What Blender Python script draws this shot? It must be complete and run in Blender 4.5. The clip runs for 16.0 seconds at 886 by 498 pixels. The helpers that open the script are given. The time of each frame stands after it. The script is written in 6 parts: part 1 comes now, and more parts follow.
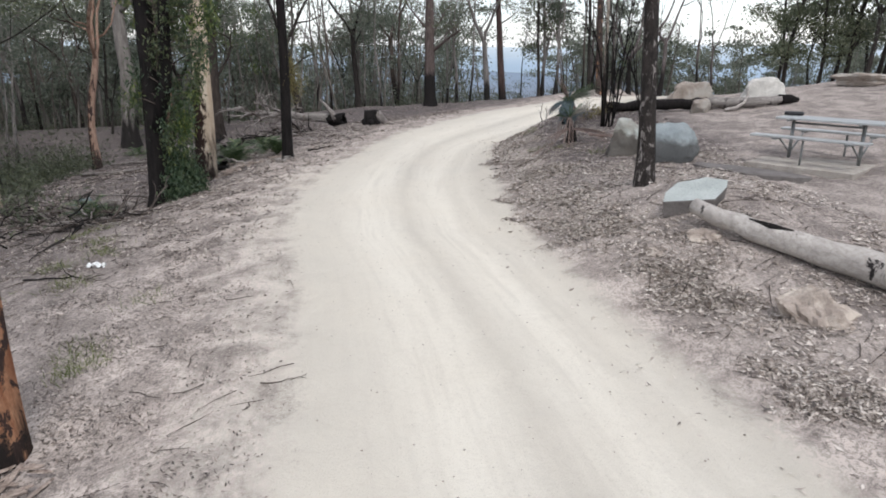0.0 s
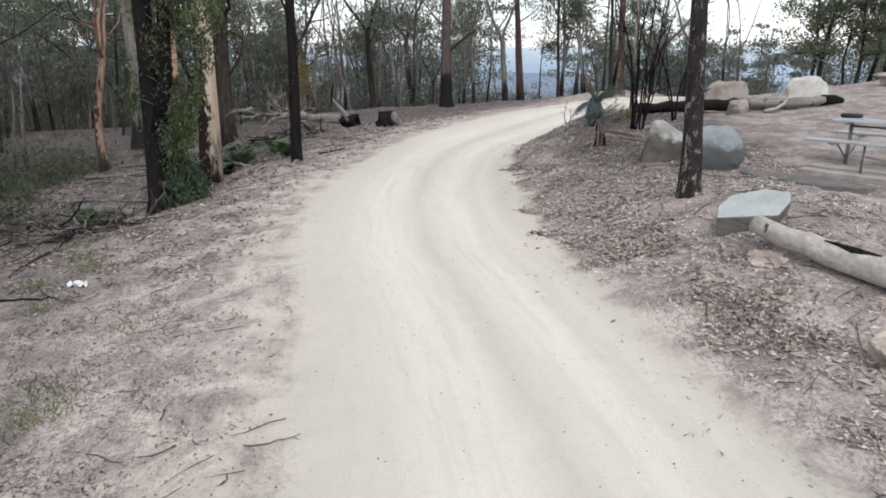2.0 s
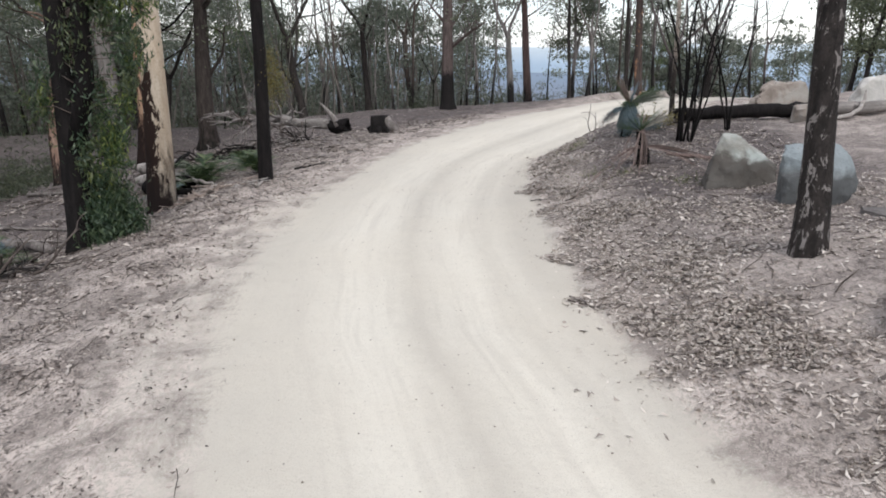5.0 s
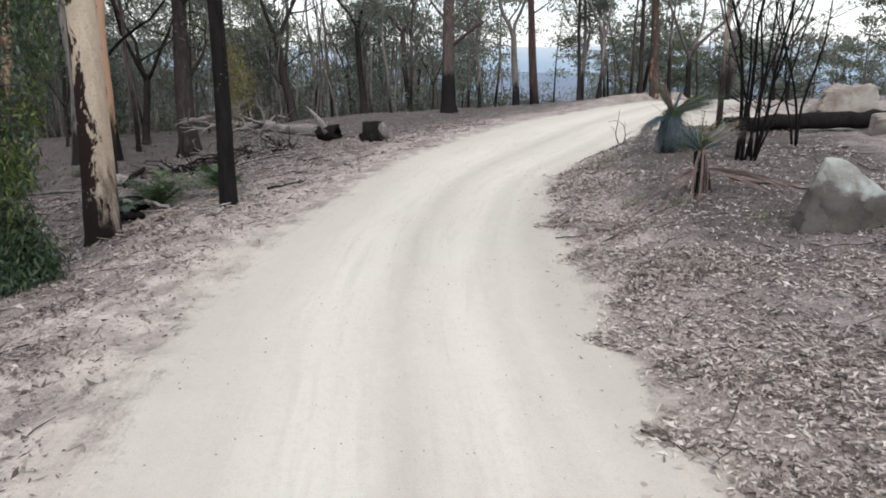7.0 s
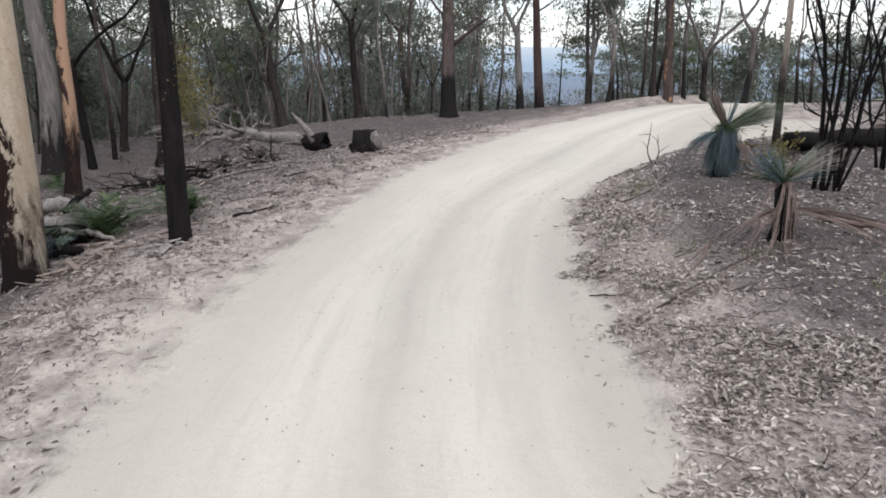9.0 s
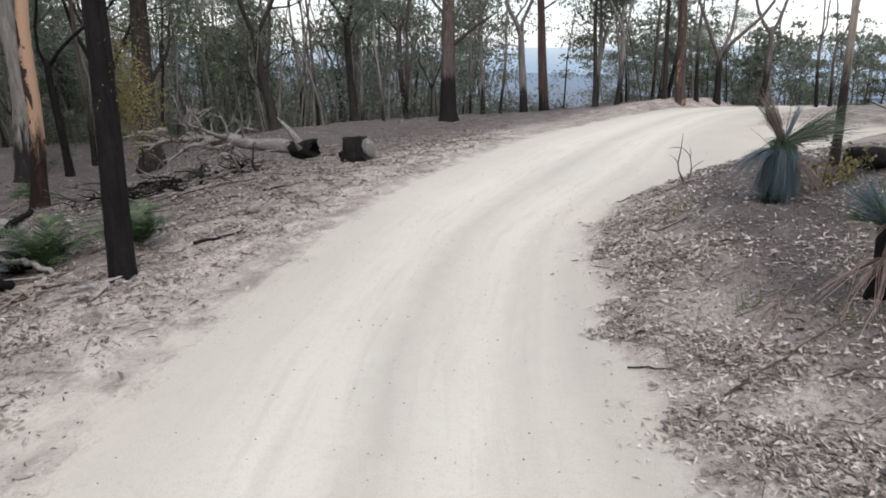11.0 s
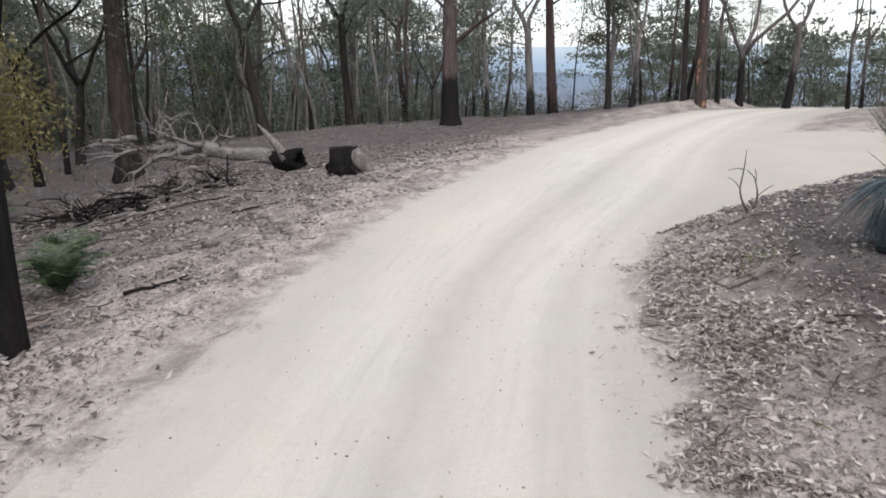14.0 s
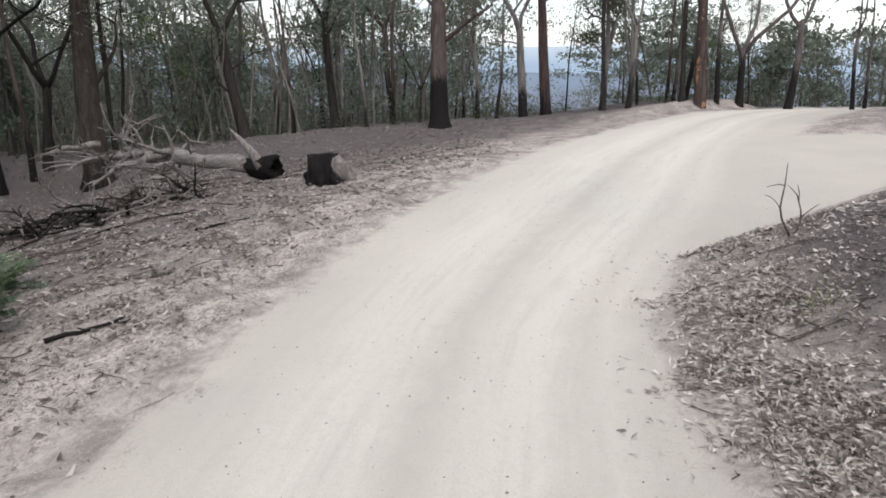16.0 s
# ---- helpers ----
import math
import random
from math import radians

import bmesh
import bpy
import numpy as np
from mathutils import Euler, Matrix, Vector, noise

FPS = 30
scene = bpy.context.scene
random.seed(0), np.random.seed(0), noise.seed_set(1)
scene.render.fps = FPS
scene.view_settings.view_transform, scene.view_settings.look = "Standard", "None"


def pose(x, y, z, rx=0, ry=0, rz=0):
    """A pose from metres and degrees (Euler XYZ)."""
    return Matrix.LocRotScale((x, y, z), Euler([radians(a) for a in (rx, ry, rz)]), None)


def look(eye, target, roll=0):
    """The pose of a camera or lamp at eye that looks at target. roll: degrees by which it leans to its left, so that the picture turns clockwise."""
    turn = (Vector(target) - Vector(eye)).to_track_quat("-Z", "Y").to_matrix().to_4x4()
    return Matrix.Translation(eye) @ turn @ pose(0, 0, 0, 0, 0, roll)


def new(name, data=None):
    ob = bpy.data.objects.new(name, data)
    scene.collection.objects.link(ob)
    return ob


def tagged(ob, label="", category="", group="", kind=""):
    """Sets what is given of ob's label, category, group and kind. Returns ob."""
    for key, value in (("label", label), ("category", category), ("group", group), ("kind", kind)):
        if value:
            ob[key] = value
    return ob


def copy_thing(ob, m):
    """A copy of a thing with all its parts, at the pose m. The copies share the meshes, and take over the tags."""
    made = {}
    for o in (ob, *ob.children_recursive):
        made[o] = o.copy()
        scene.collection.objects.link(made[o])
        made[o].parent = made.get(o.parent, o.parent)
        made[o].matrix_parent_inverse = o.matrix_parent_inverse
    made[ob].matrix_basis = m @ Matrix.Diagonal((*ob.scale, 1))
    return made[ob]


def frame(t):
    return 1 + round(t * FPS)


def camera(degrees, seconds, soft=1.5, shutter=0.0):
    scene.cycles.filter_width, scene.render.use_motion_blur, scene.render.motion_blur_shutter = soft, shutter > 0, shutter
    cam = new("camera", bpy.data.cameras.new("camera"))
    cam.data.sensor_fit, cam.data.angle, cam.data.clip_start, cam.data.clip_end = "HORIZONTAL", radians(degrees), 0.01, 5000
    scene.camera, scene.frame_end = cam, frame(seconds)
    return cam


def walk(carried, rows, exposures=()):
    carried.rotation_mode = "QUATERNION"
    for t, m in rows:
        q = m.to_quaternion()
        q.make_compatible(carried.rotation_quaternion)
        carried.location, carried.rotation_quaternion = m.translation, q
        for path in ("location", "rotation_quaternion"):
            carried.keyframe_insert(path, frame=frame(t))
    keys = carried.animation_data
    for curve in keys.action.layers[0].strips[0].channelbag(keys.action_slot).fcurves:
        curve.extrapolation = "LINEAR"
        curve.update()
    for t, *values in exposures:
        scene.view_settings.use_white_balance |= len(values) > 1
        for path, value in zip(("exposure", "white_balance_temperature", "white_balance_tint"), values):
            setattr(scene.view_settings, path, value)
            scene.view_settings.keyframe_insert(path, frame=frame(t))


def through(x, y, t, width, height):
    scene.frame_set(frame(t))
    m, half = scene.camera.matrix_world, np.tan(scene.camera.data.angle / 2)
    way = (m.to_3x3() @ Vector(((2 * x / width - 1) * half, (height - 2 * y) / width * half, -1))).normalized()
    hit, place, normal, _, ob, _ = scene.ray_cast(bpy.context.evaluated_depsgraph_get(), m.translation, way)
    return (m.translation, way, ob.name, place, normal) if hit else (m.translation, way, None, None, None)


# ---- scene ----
cam = camera(68.1, 16.0, soft=1.8)
PATH = [
    (0, (0.59, -0.488, 2.94), (0.569, 1.422, 2.348), 0.2),
    (0.5, (0.574, -0.342, 2.922), (0.526, 1.568, 2.33), 0.1),
    (1, (0.552, -0.101, 2.899), (0.488, 1.808, 2.307), 0.1),
    (1.5, (0.536, 0.249, 2.874), (0.47, 2.158, 2.283), 0.1),
    (2, (0.505, 0.656, 2.855), (0.439, 2.566, 2.264), 0.1),
    (2.5, (0.483, 1.13, 2.829), (0.416, 3.039, 2.237), 0.0),
    (3, (0.467, 1.621, 2.807), (0.399, 3.53, 2.215), 0.0),
    (3.5, (0.491, 2.177, 2.777), (0.419, 4.086, 2.186), -0.0),
    (4, (0.482, 2.75, 2.759), (0.41, 4.659, 2.168), -0.0),
    (6.5, (0.297, 5.993, 2.644), (0.229, 7.902, 2.052), -0.0),
    (7, (0.289, 6.699, 2.638), (0.218, 8.608, 2.046), -0.0),
    (7.5, (0.268, 7.351, 2.631), (0.197, 9.26, 2.04), -0.0),
    (8, (0.233, 7.965, 2.637), (0.164, 9.874, 2.045), 0.0),
    (8.5, (0.212, 8.512, 2.63), (0.144, 10.421, 2.038), -0.0),
    (9, (0.197, 9.031, 2.631), (0.128, 10.94, 2.039), 0.0),
    (11.5, (0.192, 11.189, 2.592), (0.119, 13.098, 2.001), 0.1),
    (12, (0.211, 11.572, 2.588), (0.134, 13.481, 1.996), 0.1),
    (12.5, (0.196, 11.928, 2.588), (0.12, 13.837, 1.996), 0.1),
    (13, (0.179, 12.295, 2.574), (0.103, 14.204, 1.982), 0.1),
    (13.5, (0.162, 12.625, 2.574), (0.084, 14.534, 1.982), 0.0),
    (14, (0.147, 13.035, 2.544), (0.068, 14.943, 1.952), -0.1),
    (14.5, (0.14, 13.359, 2.532), (0.062, 15.268, 1.94), -0.1),
    (15, (0.135, 13.683, 2.518), (0.061, 15.592, 1.926), -0.1),
    (15.5, (0.124, 14.012, 2.508), (0.068, 15.921, 1.916), -0.1),
    (16, (0.114, 14.355, 2.492), (0.065, 16.265, 1.9), -0.2),
]
walk(cam, [(t, look(e, a, r)) for t, e, a, r in PATH])

# ---- world, sun ----
world = bpy.data.worlds.new("overcast_sky")
scene.world = world
world.use_nodes = True
wn, wl = world.node_tree.nodes, world.node_tree.links
wn.clear()
w_out = wn.new("ShaderNodeOutputWorld")
sky = wn.new("ShaderNodeTexSky")
sky.sky_type, sky.sun_disc = "NISHITA", False
sky.sun_elevation, sky.sun_rotation = radians(48), radians(200)
sky_bg = wn.new("ShaderNodeBackground")
sky_bg.inputs["Strength"].default_value = 0.06
cloud_bg = wn.new("ShaderNodeBackground")
cloud_bg.inputs["Strength"].default_value = 0.93
w_tc = wn.new("ShaderNodeTexCoord")
w_map = wn.new("ShaderNodeMapping")
w_map.inputs["Scale"].default_value = (1.2, 1.2, 6.0)
cloud = wn.new("ShaderNodeTexNoise")
cloud.inputs["Scale"].default_value, cloud.inputs["Detail"].default_value = 2.2, 5
c_ramp = wn.new("ShaderNodeValToRGB")
c_ramp.color_ramp.elements[0].position, c_ramp.color_ramp.elements[0].color = 0.34, (0.82, 0.87, 0.97, 1)
c_ramp.color_ramp.elements[1].position, c_ramp.color_ramp.elements[1].color = 0.64, (1.0, 1.0, 1.035, 1)
both = wn.new("ShaderNodeAddShader")
wl.new(w_tc.outputs["Generated"], w_map.inputs["Vector"])
wl.new(w_map.outputs["Vector"], cloud.inputs["Vector"])
wl.new(cloud.outputs["Fac"], c_ramp.inputs["Fac"])
wl.new(c_ramp.outputs["Color"], cloud_bg.inputs["Color"])
wl.new(sky.outputs["Color"], sky_bg.inputs["Color"])
wl.new(sky_bg.outputs["Background"], both.inputs[0])
wl.new(cloud_bg.outputs["Background"], both.inputs[1])
wl.new(both.outputs["Shader"], w_out.inputs["Surface"])

sun = bpy.data.lights.new("sun", "SUN")
sun.energy, sun.angle, sun.color = 1.95, radians(25), (1.0, 0.985, 0.95)
sun_ob = new("sun", sun)
sun_ob.matrix_world = look((0, 0, 30), (-8, 18, 0))


# ---- materials ----
class Nodes:
    """A small builder for one node material."""

    def __init__(self, name):
        self.mat = bpy.data.materials.new(name)
        self.mat.use_nodes = True
        self.t = self.mat.node_tree
        self.bsdf = self.t.nodes["Principled BSDF"]

    def add(self, kind, **inputs):
        n = self.t.nodes.new(kind)
        for k, v in inputs.items():
            self.put(n, k.replace("_", " "), v)
        return n

    def put(self, n, key, v):
        if isinstance(v, bpy.types.NodeSocket):
            self.t.links.new(v, n.inputs[key])
        else:
            n.inputs[key].default_value = v

    def coords(self, kind="Object", scale=(1, 1, 1)):
        c = self.t.nodes.new("ShaderNodeTexCoord")
        m = self.t.nodes.new("ShaderNodeMapping")
        m.inputs["Scale"].default_value = scale
        self.t.links.new(c.outputs[kind], m.inputs["Vector"])
        return m.outputs["Vector"]

    def noise(self, vec, scale, detail=4.0, rough=0.55, warp=0.0):
        n = self.add("ShaderNodeTexNoise", Vector=vec, Scale=scale, Detail=detail, Roughness=rough, Distortion=warp)
        return n.outputs["Fac"]

    def ramp(self, fac, *stops):
        n = self.add("ShaderNodeValToRGB", Fac=fac)
        e = n.color_ramp.elements
        while len(e) < len(stops):
            e.new(0.5)
        for k, (p, c) in enumerate(stops):
            e[k].position, e[k].color = p, ((c, c, c, 1) if isinstance(c, (int, float)) else (*c, 1))
        return n.outputs["Color"]

    def mix(self, fac, a, b, how="MIX"):
        n = self.t.nodes.new("ShaderNodeMix")
        n.data_type, n.blend_type = "RGBA", how
        for i, v in ((0, fac), (6, a), (7, b)):
            if isinstance(v, bpy.types.NodeSocket):
                self.t.links.new(v, n.inputs[i])
            else:
                n.inputs[i].default_value = v if i == 0 else (*v, 1)
        return n.outputs[2]

    def math(self, op, a, b=0.0, c=0.0):
        n = self.t.nodes.new("ShaderNodeMath")
        n.operation = op
        for i, v in enumerate((a, b, c)):
            if isinstance(v, bpy.types.NodeSocket):
                self.t.links.new(v, n.inputs[i])
            else:
                n.inputs[i].default_value = v
        return n.outputs[0]

    def attr(self, name):
        n = self.t.nodes.new("ShaderNodeAttribute")
        n.attribute_name = name
        return n.outputs["Fac"]

    def finish(self, color, rough=0.9, bump=None, depth=0.02, spec=0.25, strength=1.0):
        self.put(self.bsdf, "Base Color", color)
        self.put(self.bsdf, "Roughness", rough)
        self.put(self.bsdf, "Specular IOR Level", spec)
        if bump is not None:
            b = self.add("ShaderNodeBump", Height=bump, Distance=depth, Strength=strength)
            self.t.links.new(b.outputs["Normal"], self.bsdf.inputs["Normal"])
        return self.mat


def ground_material():
    n = Nodes("dirt_and_dust")
    v = n.coords("Object")
    road, litter, across, humus = n.attr("road"), n.attr("litter"), n.attr("across"), n.attr("humus")
    big, mid = n.noise(v, 0.55, 5), n.noise(v, 2.6, 6, 0.6)
    fine, grit = n.noise(v, 14, 5, 0.65), n.noise(v, 70, 3, 0.7)
    # dusty road: two worn wheel tracks between looser, greyer strips
    lane = n.math("ADD", across, n.math("MULTIPLY", n.math("SUBTRACT", mid, 0.5), 0.10))
    worn = n.ramp(lane, (0.0, 0.45), (0.14, 0.6), (0.30, 0.95), (0.42, 0.9), (0.52, 0.42), (0.60, 0.75), (0.74, 1.0), (0.84, 0.55), (0.90, 0.7), (1.0, 0.35))
    dust = n.mix(worn, (0.385, 0.35, 0.305), (0.66, 0.616, 0.54))
    y = n.add("ShaderNodeSeparateXYZ", Vector=v).outputs["Y"]
    along = n.add("ShaderNodeCombineXYZ", X=n.math("MULTIPLY", across, 22.0), Y=n.math("MULTIPLY", y, 0.45)).outputs[0]
    streaks = n.noise(along, 1.0, 5, 0.6, 0.3)
    dust = n.mix(n.ramp(streaks, (0.48, 0.0), (0.66, 0.38)), dust, (0.47, 0.43, 0.38))
    dust = n.mix(n.ramp(big, (0.35, 0.0), (0.7, 0.45)), dust, (0.60, 0.545, 0.465))
    dust = n.mix(n.ramp(grit, (0.56, 0.0), (0.70, 0.5)), dust, (0.36, 0.32, 0.28))
    dust = n.mix(n.ramp(fine, (0.5, 0.0), (0.75, 0.22)), dust, (0.42, 0.375, 0.33))
    # dry soil: pale dusty patches among darker crumbs of leaf and bark
    patch = n.noise(v, 1.5, 9, 0.72, 0.4)
    soil = n.mix(n.ramp(patch, (0.41, 0.0), (0.57, 1.0)), (0.225, 0.191, 0.173), (0.56, 0.482, 0.437))
    soil = n.mix(n.ramp(big, (0.45, 0.0), (0.66, 0.5)), soil, (0.42, 0.36, 0.325))
    crumb = n.noise(n.coords("Object", (26, 19, 22)), 1.0, 5, 0.75, 0.8)
    soil = n.mix(n.ramp(crumb, (0.48, 0.0), (0.58, 0.9)), soil, (0.125, 0.106, 0.096))
    soil = n.mix(n.ramp(grit, (0.57, 0.0), (0.66, 0.7)), soil, (0.55, 0.49, 0.44))
    flecks_at = n.noise(n.coords("Object", (60, 34, 40)), 1.0, 3, 0.7, 1.5)
    flecks = n.ramp(flecks_at, (0.30, (0.13, 0.11, 0.10)), (0.45, (0.30, 0.258, 0.232)), (0.58, (0.42, 0.365, 0.33)), (0.72, (0.64, 0.58, 0.53)))
    soil = n.mix(n.math("MULTIPLY", litter, 0.42), soil, flecks)
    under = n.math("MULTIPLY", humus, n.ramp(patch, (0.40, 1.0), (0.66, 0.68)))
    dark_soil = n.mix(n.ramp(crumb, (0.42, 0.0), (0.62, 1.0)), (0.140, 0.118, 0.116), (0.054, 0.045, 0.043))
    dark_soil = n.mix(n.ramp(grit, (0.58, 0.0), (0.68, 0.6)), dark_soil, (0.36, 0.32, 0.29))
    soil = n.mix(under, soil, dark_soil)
    edge = n.math("ADD", road, n.math("MULTIPLY", n.math("SUBTRACT", patch, 0.5), 0.7))
    edge = n.math("ADD", edge, n.math("MULTIPLY", n.math("SUBTRACT", crumb, 0.5), 1.3))
    edge = n.math("ADD", edge, n.math("MULTIPLY", n.math("MULTIPLY", n.math("SUBTRACT", streaks, 0.5), 0.6), n.ramp(across, (0.85, 1.0), (1.0, 0.0))))
    color = n.mix(n.ramp(edge, (0.28, 0.0), (0.72, 1.0)), soil, dust)
    h = n.math("ADD", n.math("MULTIPLY", mid, 0.5), n.math("ADD", n.math("MULTIPLY", fine, 0.35), n.math("MULTIPLY", grit, 0.25)))
    return n.finish(color, 0.95, h, 0.05, 0.15, 0.7)


def bark_material(name, dark, light, streak=(9, 9, 1.2), char=None, patch=None, burn=(0.0, 1.0), depth=0.03, side=0.0, cover=0.56, plate=(3.0, 3.0, 1.3)):
    """Bark with long streaks; patch: colour of shed plates; burn: heights between which old charring fades out."""
    n = Nodes(name)
    v = n.coords("Object", streak)
    w = n.coords("Object")
    s, f = n.noise(v, 1.0, 6, 0.65, 0.4), n.noise(w, 22, 4)
    color = n.mix(n.ramp(s, (0.34, 0.0), (0.66, 1.0)), dark, light)
    color = n.mix(n.ramp(f, (0.5, 0.0), (0.72, 0.5)), color, tuple(0.5 * c for c in dark))
    wide = n.noise(n.coords("Object", (1.3, 1.3, 0.7)), 1.0, 5, 0.65, 0.3)
    color = n.mix(n.ramp(wide, (0.35, 0.0), (0.68, 0.6)), color, tuple(0.35 * a + 0.35 * k for a, k in zip(dark, light)))
    at_x, at_z = (n.add("ShaderNodeSeparateXYZ", Vector=w).outputs[k] for k in ("X", "Z"))
    if patch:
        p = n.noise(n.coords("Object", plate), 1.0, 6, 0.68, 0.5)
        at_y = n.add("ShaderNodeSeparateXYZ", Vector=w).outputs["Y"]
        p = n.math("ADD", p, n.math("MULTIPLY", n.math("MULTIPLY_ADD", at_x, 0.83, n.math("MULTIPLY", at_y, 0.55)), -side))
        color = n.mix(n.ramp(p, (cover, 0.0), (cover + 0.035, 1.0)), color, patch)
    if char:
        r = n.t.nodes.new("ShaderNodeObjectInfo").outputs["Random"]
        q = n.noise(n.coords("Object", (5.0, 5.0, 0.9)), 1.0, 6, 0.7, 0.6)
        rise = n.math("SUBTRACT", at_z, n.math("MULTIPLY_ADD", r, 1.6, burn[0] - 0.8))
        q = n.math("ADD", n.math("MULTIPLY", n.math("SUBTRACT", q, 0.5), 3.4), n.math("DIVIDE", rise, burn[1]))
        color = n.mix(n.ramp(q, (0.20, 0.95), (0.95, 0.0)), color, char)
    h = n.math("ADD", s, n.math("MULTIPLY", f, 0.3))
    return n.finish(color, 0.92, h, depth, 0.15)


def leaf_material(name, a, b, c, through=0.48):
    n = Nodes(name)
    g = n.t.nodes.new("ShaderNodeNewGeometry")
    o = n.t.nodes.new("ShaderNodeObjectInfo")
    r = g.outputs["Random Per Island"]
    color = n.ramp(r, (0.0, a), (0.55, b), (1.0, c))
    color = n.mix(n.math("MULTIPLY", o.outputs["Random"], 0.45), color, tuple(0.75 * k for k in b))
    n.finish(color, 0.45, None, 0, 0.5)
    tr = n.add("ShaderNodeBsdfTranslucent", Color=color)
    mixer = n.t.nodes.new("ShaderNodeMixShader")
    mixer.inputs[0].default_value = through
    out = n.t.nodes["Material Output"]
    n.t.links.new(n.bsdf.outputs[0], mixer.inputs[1])
    n.t.links.new(tr.outputs[0], mixer.inputs[2])
    n.t.links.new(mixer.outputs[0], out.inputs["Surface"])
    return n.mat


def stone_material(name, dark, light, lichen=None, scale=3.0, under=None, ragged=0.35):
    n = Nodes(name)
    v = n.coords("Object")
    a, f = n.noise(v, scale, 7, 0.62, 0.3), n.noise(v, 40, 4, 0.7)
    color = n.mix(n.ramp(a, (0.32, 0.0), (0.68, 1.0)), dark, light)
    color = n.mix(n.ramp(f, (0.52, 0.0), (0.70, 0.5)), color, tuple(0.45 * c for c in dark))
    if lichen:
        p = n.noise(v, 2.2, 6, 0.65)
        color = n.mix(n.ramp(p, (0.46, 0.0), (0.60, 0.85)), color, lichen)
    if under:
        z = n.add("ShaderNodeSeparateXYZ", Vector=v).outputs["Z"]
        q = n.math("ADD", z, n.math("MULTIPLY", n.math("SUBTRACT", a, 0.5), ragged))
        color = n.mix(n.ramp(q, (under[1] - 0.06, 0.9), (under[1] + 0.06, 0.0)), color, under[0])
    return n.finish(color, 0.9, n.math("ADD", a, n.math("MULTIPLY", f, 0.25)), 0.04, 0.2)


def plain_material(name, color, rough, metal=0.0, vary=0.25, scale=12.0, depth=0.004):
    n = Nodes(name)
    v = n.coords("Object")
    a = n.noise(v, scale, 6, 0.65)
    col = n.mix(n.ramp(a, (0.3, 0.0), (0.75, 1.0)), tuple(c * (1 - vary) for c in color), tuple(min(1, c * (1 + vary)) for c in color))
    n.put(n.bsdf, "Metallic", metal)
    return n.finish(col, rough, a, depth, 0.3)


def hazed_hill_material(name, color, low, glow, heights):
    """A far range, haze painted in as glowing blue, with paler and darker slopes."""
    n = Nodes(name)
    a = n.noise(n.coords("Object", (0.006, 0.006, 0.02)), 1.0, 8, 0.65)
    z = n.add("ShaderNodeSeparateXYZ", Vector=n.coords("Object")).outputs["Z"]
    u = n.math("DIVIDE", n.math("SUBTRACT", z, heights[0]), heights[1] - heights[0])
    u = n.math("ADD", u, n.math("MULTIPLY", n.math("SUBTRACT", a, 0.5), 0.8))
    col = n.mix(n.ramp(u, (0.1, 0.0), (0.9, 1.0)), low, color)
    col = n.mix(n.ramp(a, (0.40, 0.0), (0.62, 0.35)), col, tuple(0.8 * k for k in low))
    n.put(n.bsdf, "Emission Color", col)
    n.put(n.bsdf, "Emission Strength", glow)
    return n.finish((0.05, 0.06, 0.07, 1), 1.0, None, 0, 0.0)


M_GROUND = ground_material()
M_CHAR = bark_material("charred_bark", (0.006, 0.0055, 0.0055), (0.022, 0.0185, 0.018), (14, 14, 1.6))
M_DARKBARK = bark_material("dark_burnt_bark", (0.018, 0.016, 0.015), (0.065, 0.055, 0.05), (12, 12, 1.4))
M_BROWN = bark_material("brown_rough_bark", (0.06, 0.047, 0.041), (0.19, 0.155, 0.135), (11, 11, 1.2), (0.014, 0.012, 0.012), None, (0.3, 2.4))
M_GREY = bark_material("grey_bark", (0.13, 0.115, 0.105), (0.34, 0.31, 0.29), (8, 8, 1.0), (0.016, 0.014, 0.014), None, (0.6, 1.8), 0.012)
M_CREAM = bark_material("cream_gum_bark", (0.46, 0.35, 0.25), (0.66, 0.57, 0.46), (5, 5, 1.0), (0.020, 0.014, 0.013), (0.028, 0.017, 0.014), (0.0, 1.0), 0.012, 0.72, 0.47)
M_ORANGE = bark_material("orange_gum_bark", (0.20, 0.11, 0.08), (0.47, 0.33, 0.255), (7, 7, 1.1), (0.02, 0.016, 0.015), (0.045, 0.03, 0.027), (-0.3, 0.8), 0.03, 0.3, 0.485)
M_STRIP = bark_material("maroon_bark_with_bare_strips", (0.030, 0.018, 0.016), (0.082, 0.052, 0.046), (8, 8, 1.0), (0.020, 0.013, 0.012), (0.44, 0.28, 0.19), (1.3, 1.4), 0.03, -0.4, 0.53)
M_PALEWOOD = bark_material("pale_weathered_wood", (0.22, 0.195, 0.18), (0.50, 0.46, 0.43), (14, 14, 2.5), None, (0.13, 0.115, 0.105), (0, 1), 0.012, 0.0, 0.58)
M_RUST = bark_material("rust_orange_bark", (0.22, 0.085, 0.045), (0.48, 0.27, 0.16), (9, 9, 2.0), (0.016, 0.013, 0.012), (0.045, 0.028, 0.024), (-0.1, 0.5), 0.05, 0.0, 0.50, (4.0, 4.0, 3.0))
M_DEADLOG = bark_material("grey_lying_trunk", (0.13, 0.115, 0.105), (0.36, 0.33, 0.31), (2.0, 15, 15), None, (0.09, 0.08, 0.075), (0, 1), 0.015, 0.0, 0.60)
M_POLE = bark_material("pale_far_bark", (0.075, 0.066, 0.06), (0.34, 0.305, 0.27), (1.2, 1.2, 0.3))
